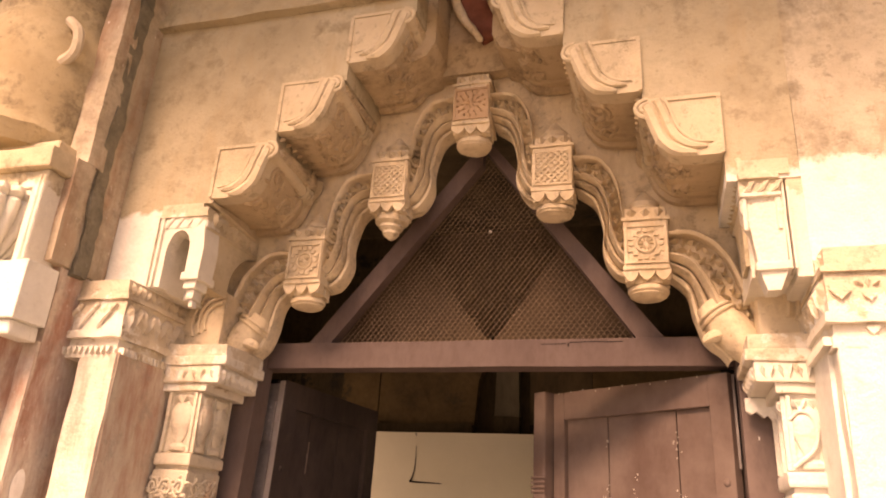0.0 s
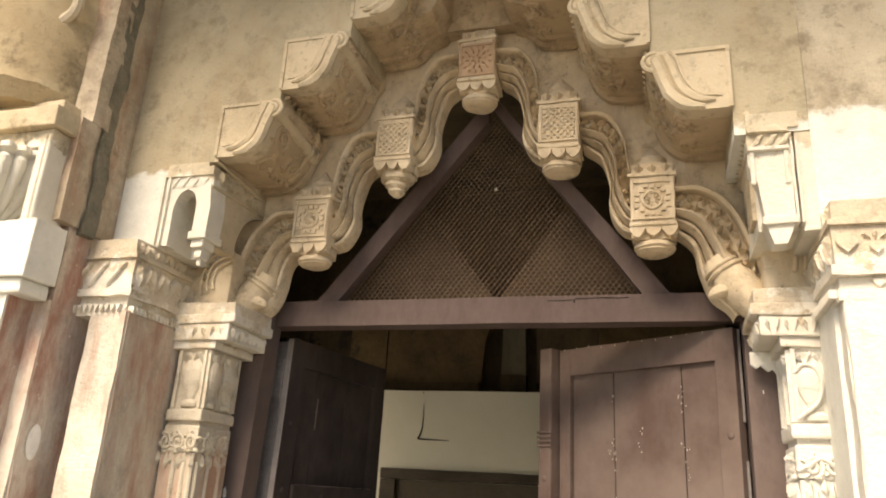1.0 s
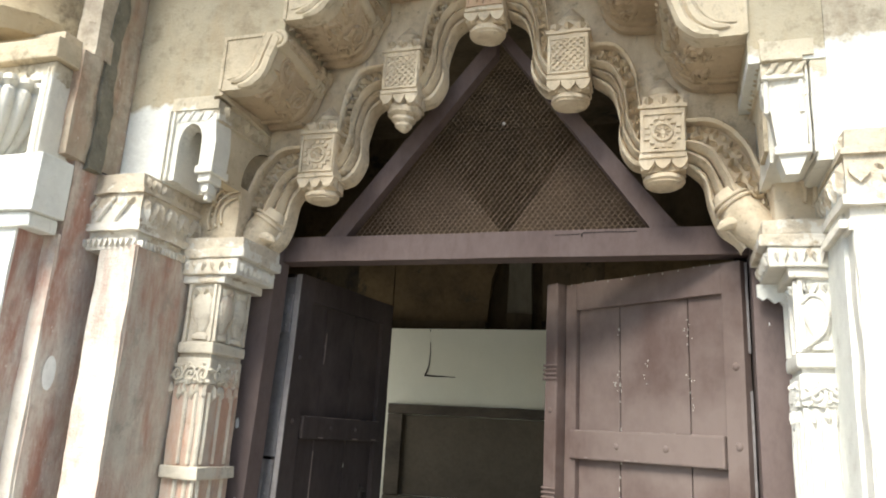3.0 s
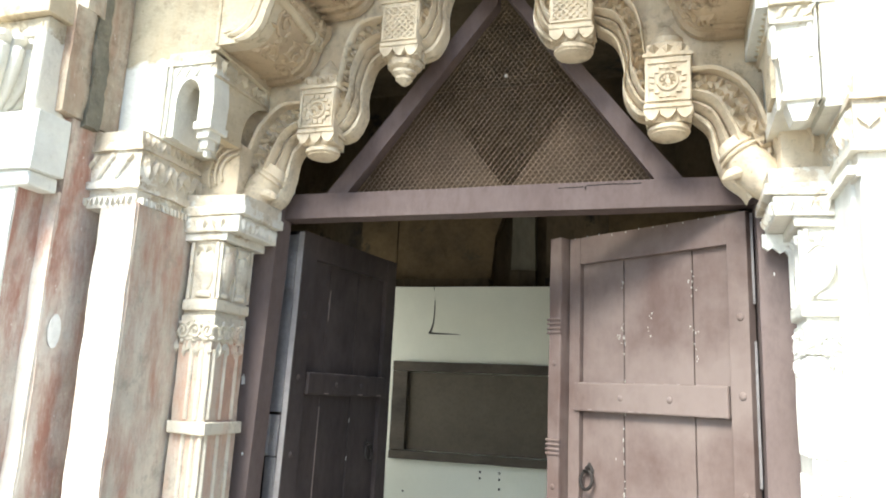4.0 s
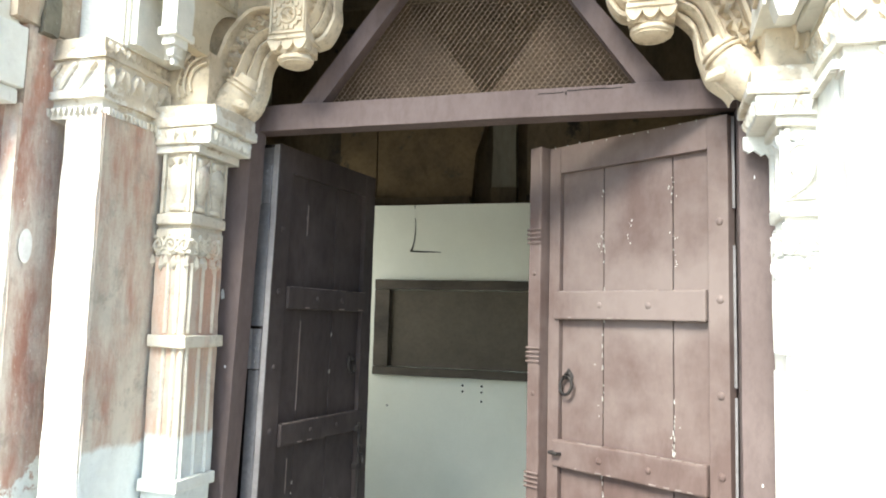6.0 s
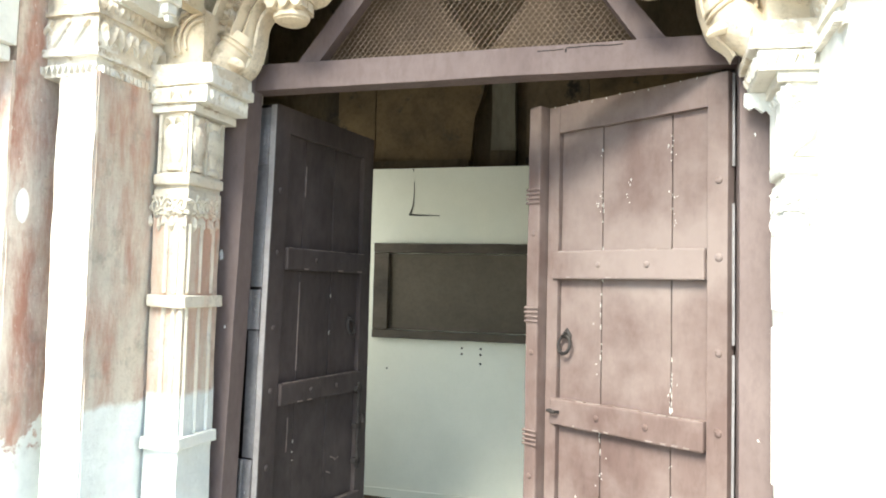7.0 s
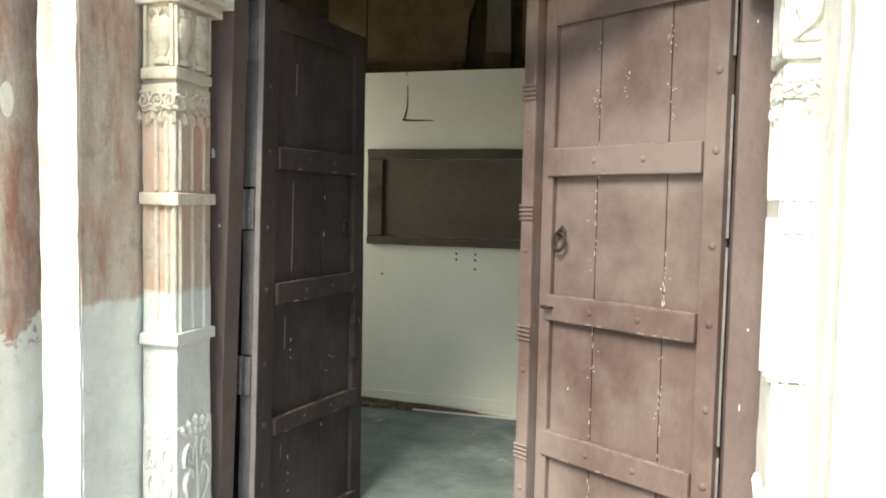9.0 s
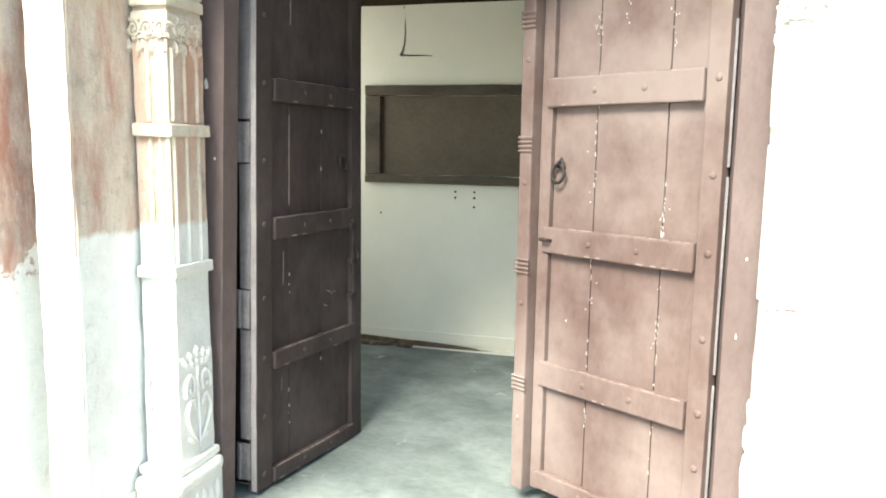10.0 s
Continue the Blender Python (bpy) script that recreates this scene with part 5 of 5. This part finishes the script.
# This leaf takes the darker copy of the paint, with its shade in the colour.
left_leaf = door_leaf("door_leaf", "brown plank door leaf pushed wide open into the room, shade put into its paint", LEFT_A, math.atan2(LEFT_B.y - LEFT_A.y, LEFT_B.x - LEFT_A.x), LEFT_W, 1,
                      [(1.548, 1.638), (1.0, 1.09), (0.458, 0.535), (-0.035, 0.03)], 2.205, 0.095, 0.085, (0.23, 0.62), False, M_DOOR_SHADE, -0.045)
ring_pull(left_leaf, 0.60, 0.02, 1.325)
bm = bmesh.new()
tube(bm, [(0.648, -0.024, 0.65), (0.648, -0.024, 1.04)], 0.009, 8)
tube(bm, [(0.648, -0.024, 0.90), (0.648, -0.05, 0.895), (0.645, -0.055, 0.86)], 0.007, 8)
for z in (0.68, 0.84, 1.01):
    box(bm, 0.628, 0.668, -0.030, 0.0, z - 0.013, z + 0.013, None, 0.003)
part("bolt", bm, M_IRON, left_leaf, "long iron slide bolt")
for z0, z1 in ((0.18, 0.645), (0.81, 1.305), (1.475, 2.0), (2.01, 2.19)):
    bm = bmesh.new()
    box(bm, -0.006, 0.03, 0.028, 0.080 + 0.004 * (z0 > 1), z0, z1, 0.12, 0.003)
    part("edge_strip", worn(bm, 0.003, 8), M_HINGE, left_leaf, "grey worn edge strip on the hinge side")
bm = bmesh.new()
box(bm, -0.004, 0.002, 0.002, 0.026, -0.04, 2.2, 0.12, 0.001)
part("leaf_edge", worn(bm, 0.002, 9), M_EDGE, left_leaf, "pale worn edge of the leaf")
for z in (0.01, 0.65, 1.31, 1.96):
    bm = bmesh.new()
    box(bm, -0.016, -0.006, 0.026, 0.092, z, z + 0.155, None, 0.002)
    tube(bm, [(-0.016, 0.072, z), (-0.016, 0.072, z + 0.155)], 0.008, 8)
    for i in range(3):
        stud(bm, -0.016, 0.045, z + 0.03 + i * 0.05, 0.006)
    part("hinge", bm, M_HINGE, left_leaf, "painted steel hinge plate")
bm = bmesh.new()
for u, z0, z1 in ((0.236, 1.86, 1.99), (0.232, 1.93, 1.945), (0.225, 1.13, 1.50), (0.186, 0.80, 0.94), (0.175, 0.34, 0.40)):
    prism(bm, [(u - 0.0015, z0), (u + 0.002, z0 + 0.01), (u + 0.0025, z1), (u, z1 - 0.004)], 0.0165, 0.021)
for u, z, d in ((0.50, 0.72, 1), (0.53, 0.70, -1), (0.47, 0.66, 1)):
    prism(bm, [(u, z), (u + 0.03, z - 0.012 * d), (u + 0.032, z - 0.008 * d), (u + 0.002, z + 0.005)], 0.0165, 0.021)
part("paint_wear", bm, M_CHIP, left_leaf, "pale scratches down the planks")
# the old leaf is twisted: its hinge edge leans
for ob in left_leaf.children_recursive:
    for v in ob.data.vertices:
        v.co.y += 0.022 * (1.5 - v.co.z) * (1 - v.co.x / LEFT_W)
bm = bmesh.new()
box(bm, 0.007, 0.012, 0.03, 0.05, 0.03, 2.19, 0.12, 0.001)
part("edge_strip", worn(bm, 0.002, 8), M_HINGE, right_leaf)

# ---- in the room ----
board = thing("wall_board", "dusty dark board in a weathered wooden frame on the wall", "board", at=(-0.5, 2.32, 1.14))
bm = bmesh.new()
box(bm, -1.13, 0.15, 2.322, 2.332, 1.20, 1.72)
under(part("panel", bm, M_BOARD), board)
for b in ((-1.235, 0.25, 2.296, 2.333, 1.725, 1.79), (-1.235, 0.25, 2.29, 2.333, 1.14, 1.195), (-1.235, -1.125, 2.30, 2.333, 1.197, 1.723), (0.15, 0.25, 2.30, 2.333, 1.197, 1.723)):
    bm = bmesh.new()
    box(bm, *b, cut=0.1, bevel=0.006)
    under(part("frame_bar", worn(bm, 0.003, 10), M_BFRAME), board)
crack = bmesh.new()
tube(crack, [(-0.974, 2.335, 2.31), (-0.97, 2.335, 2.29)], 0.003, 5)
tube(crack, [(-0.966, 2.335, 2.22), (-0.963, 2.335, 2.15), (-0.968, 2.335, 2.06), (-0.985, 2.335, 2.005), (-0.995, 2.335, 1.99)], [0.002, 0.003, 0.004, 0.006, 0.008], 5)
tube(crack, [(-0.995, 2.335, 1.99), (-0.93, 2.335, 1.986), (-0.85, 2.335, 1.985), (-0.775, 2.335, 1.982)], [0.007, 0.006, 0.004, 0.002], 5)
tagged(part("wall_crack", crack, M_GAP), "thin dark L-shaped crack in the washed wall", "crack", kind="structure")
dirt = bmesh.new()
rnd = random.Random(4)
for i in range(40):
    t = bmesh.new()
    bmesh.ops.create_icosphere(t, subdivisions=1, radius=rnd.uniform(0.012, 0.035))
    pour(dirt, t, Matrix.Translation((-1.35 + abs(rnd.gauss(0, 0.22)), 2.31 - abs(rnd.gauss(0, 0.012)), 0.008)) @ Matrix.Diagonal((1.6, 0.7, 0.7, 1)))
tagged(part("fallen_plaster", worn(dirt, 0.01, 30), M_DIRT), "crumbled brown plaster at the foot of the wall", "rubble", kind="stuff")
bm = bmesh.new()
prism(bm, [(-1.6, 0.004), (-1.3, 0.004), (-0.95, 0.012), (-0.45, 0.014), (-0.30, 0.016), (-0.55, 0.030), (-0.95, 0.050), (-1.3, 0.062), (-1.6, 0.064)], 2.304, 2.336)
tagged(part("broken_skirting", worn(bm, 0.004, 18), M_DIRT), "dark crumbling gap where the skirting plaster broke away", "skirting", kind="structure")
bm = bmesh.new()
tube(bm, [(-0.705, 0.0, 1.035), (-0.705, -0.032, 1.038), (-0.672, -0.034, 1.036), (-0.668, 0.0, 1.034)], 0.007, 8)
part("staple", bm, M_IRON, right_leaf, "dark iron bolt staple")
holes = bmesh.new()
for x, z in ((-0.60, 1.09), (-0.47, 1.09), (-0.47, 0.99), (-0.60, 1.05), (-0.47, 1.05), (-1.13, 0.93)):
    stud(holes, x, 2.336, z, 0.008)
tagged(part("nail_holes", holes, M_GAP), "small dark nail holes in the washed wall", "nail holes", kind="structure")
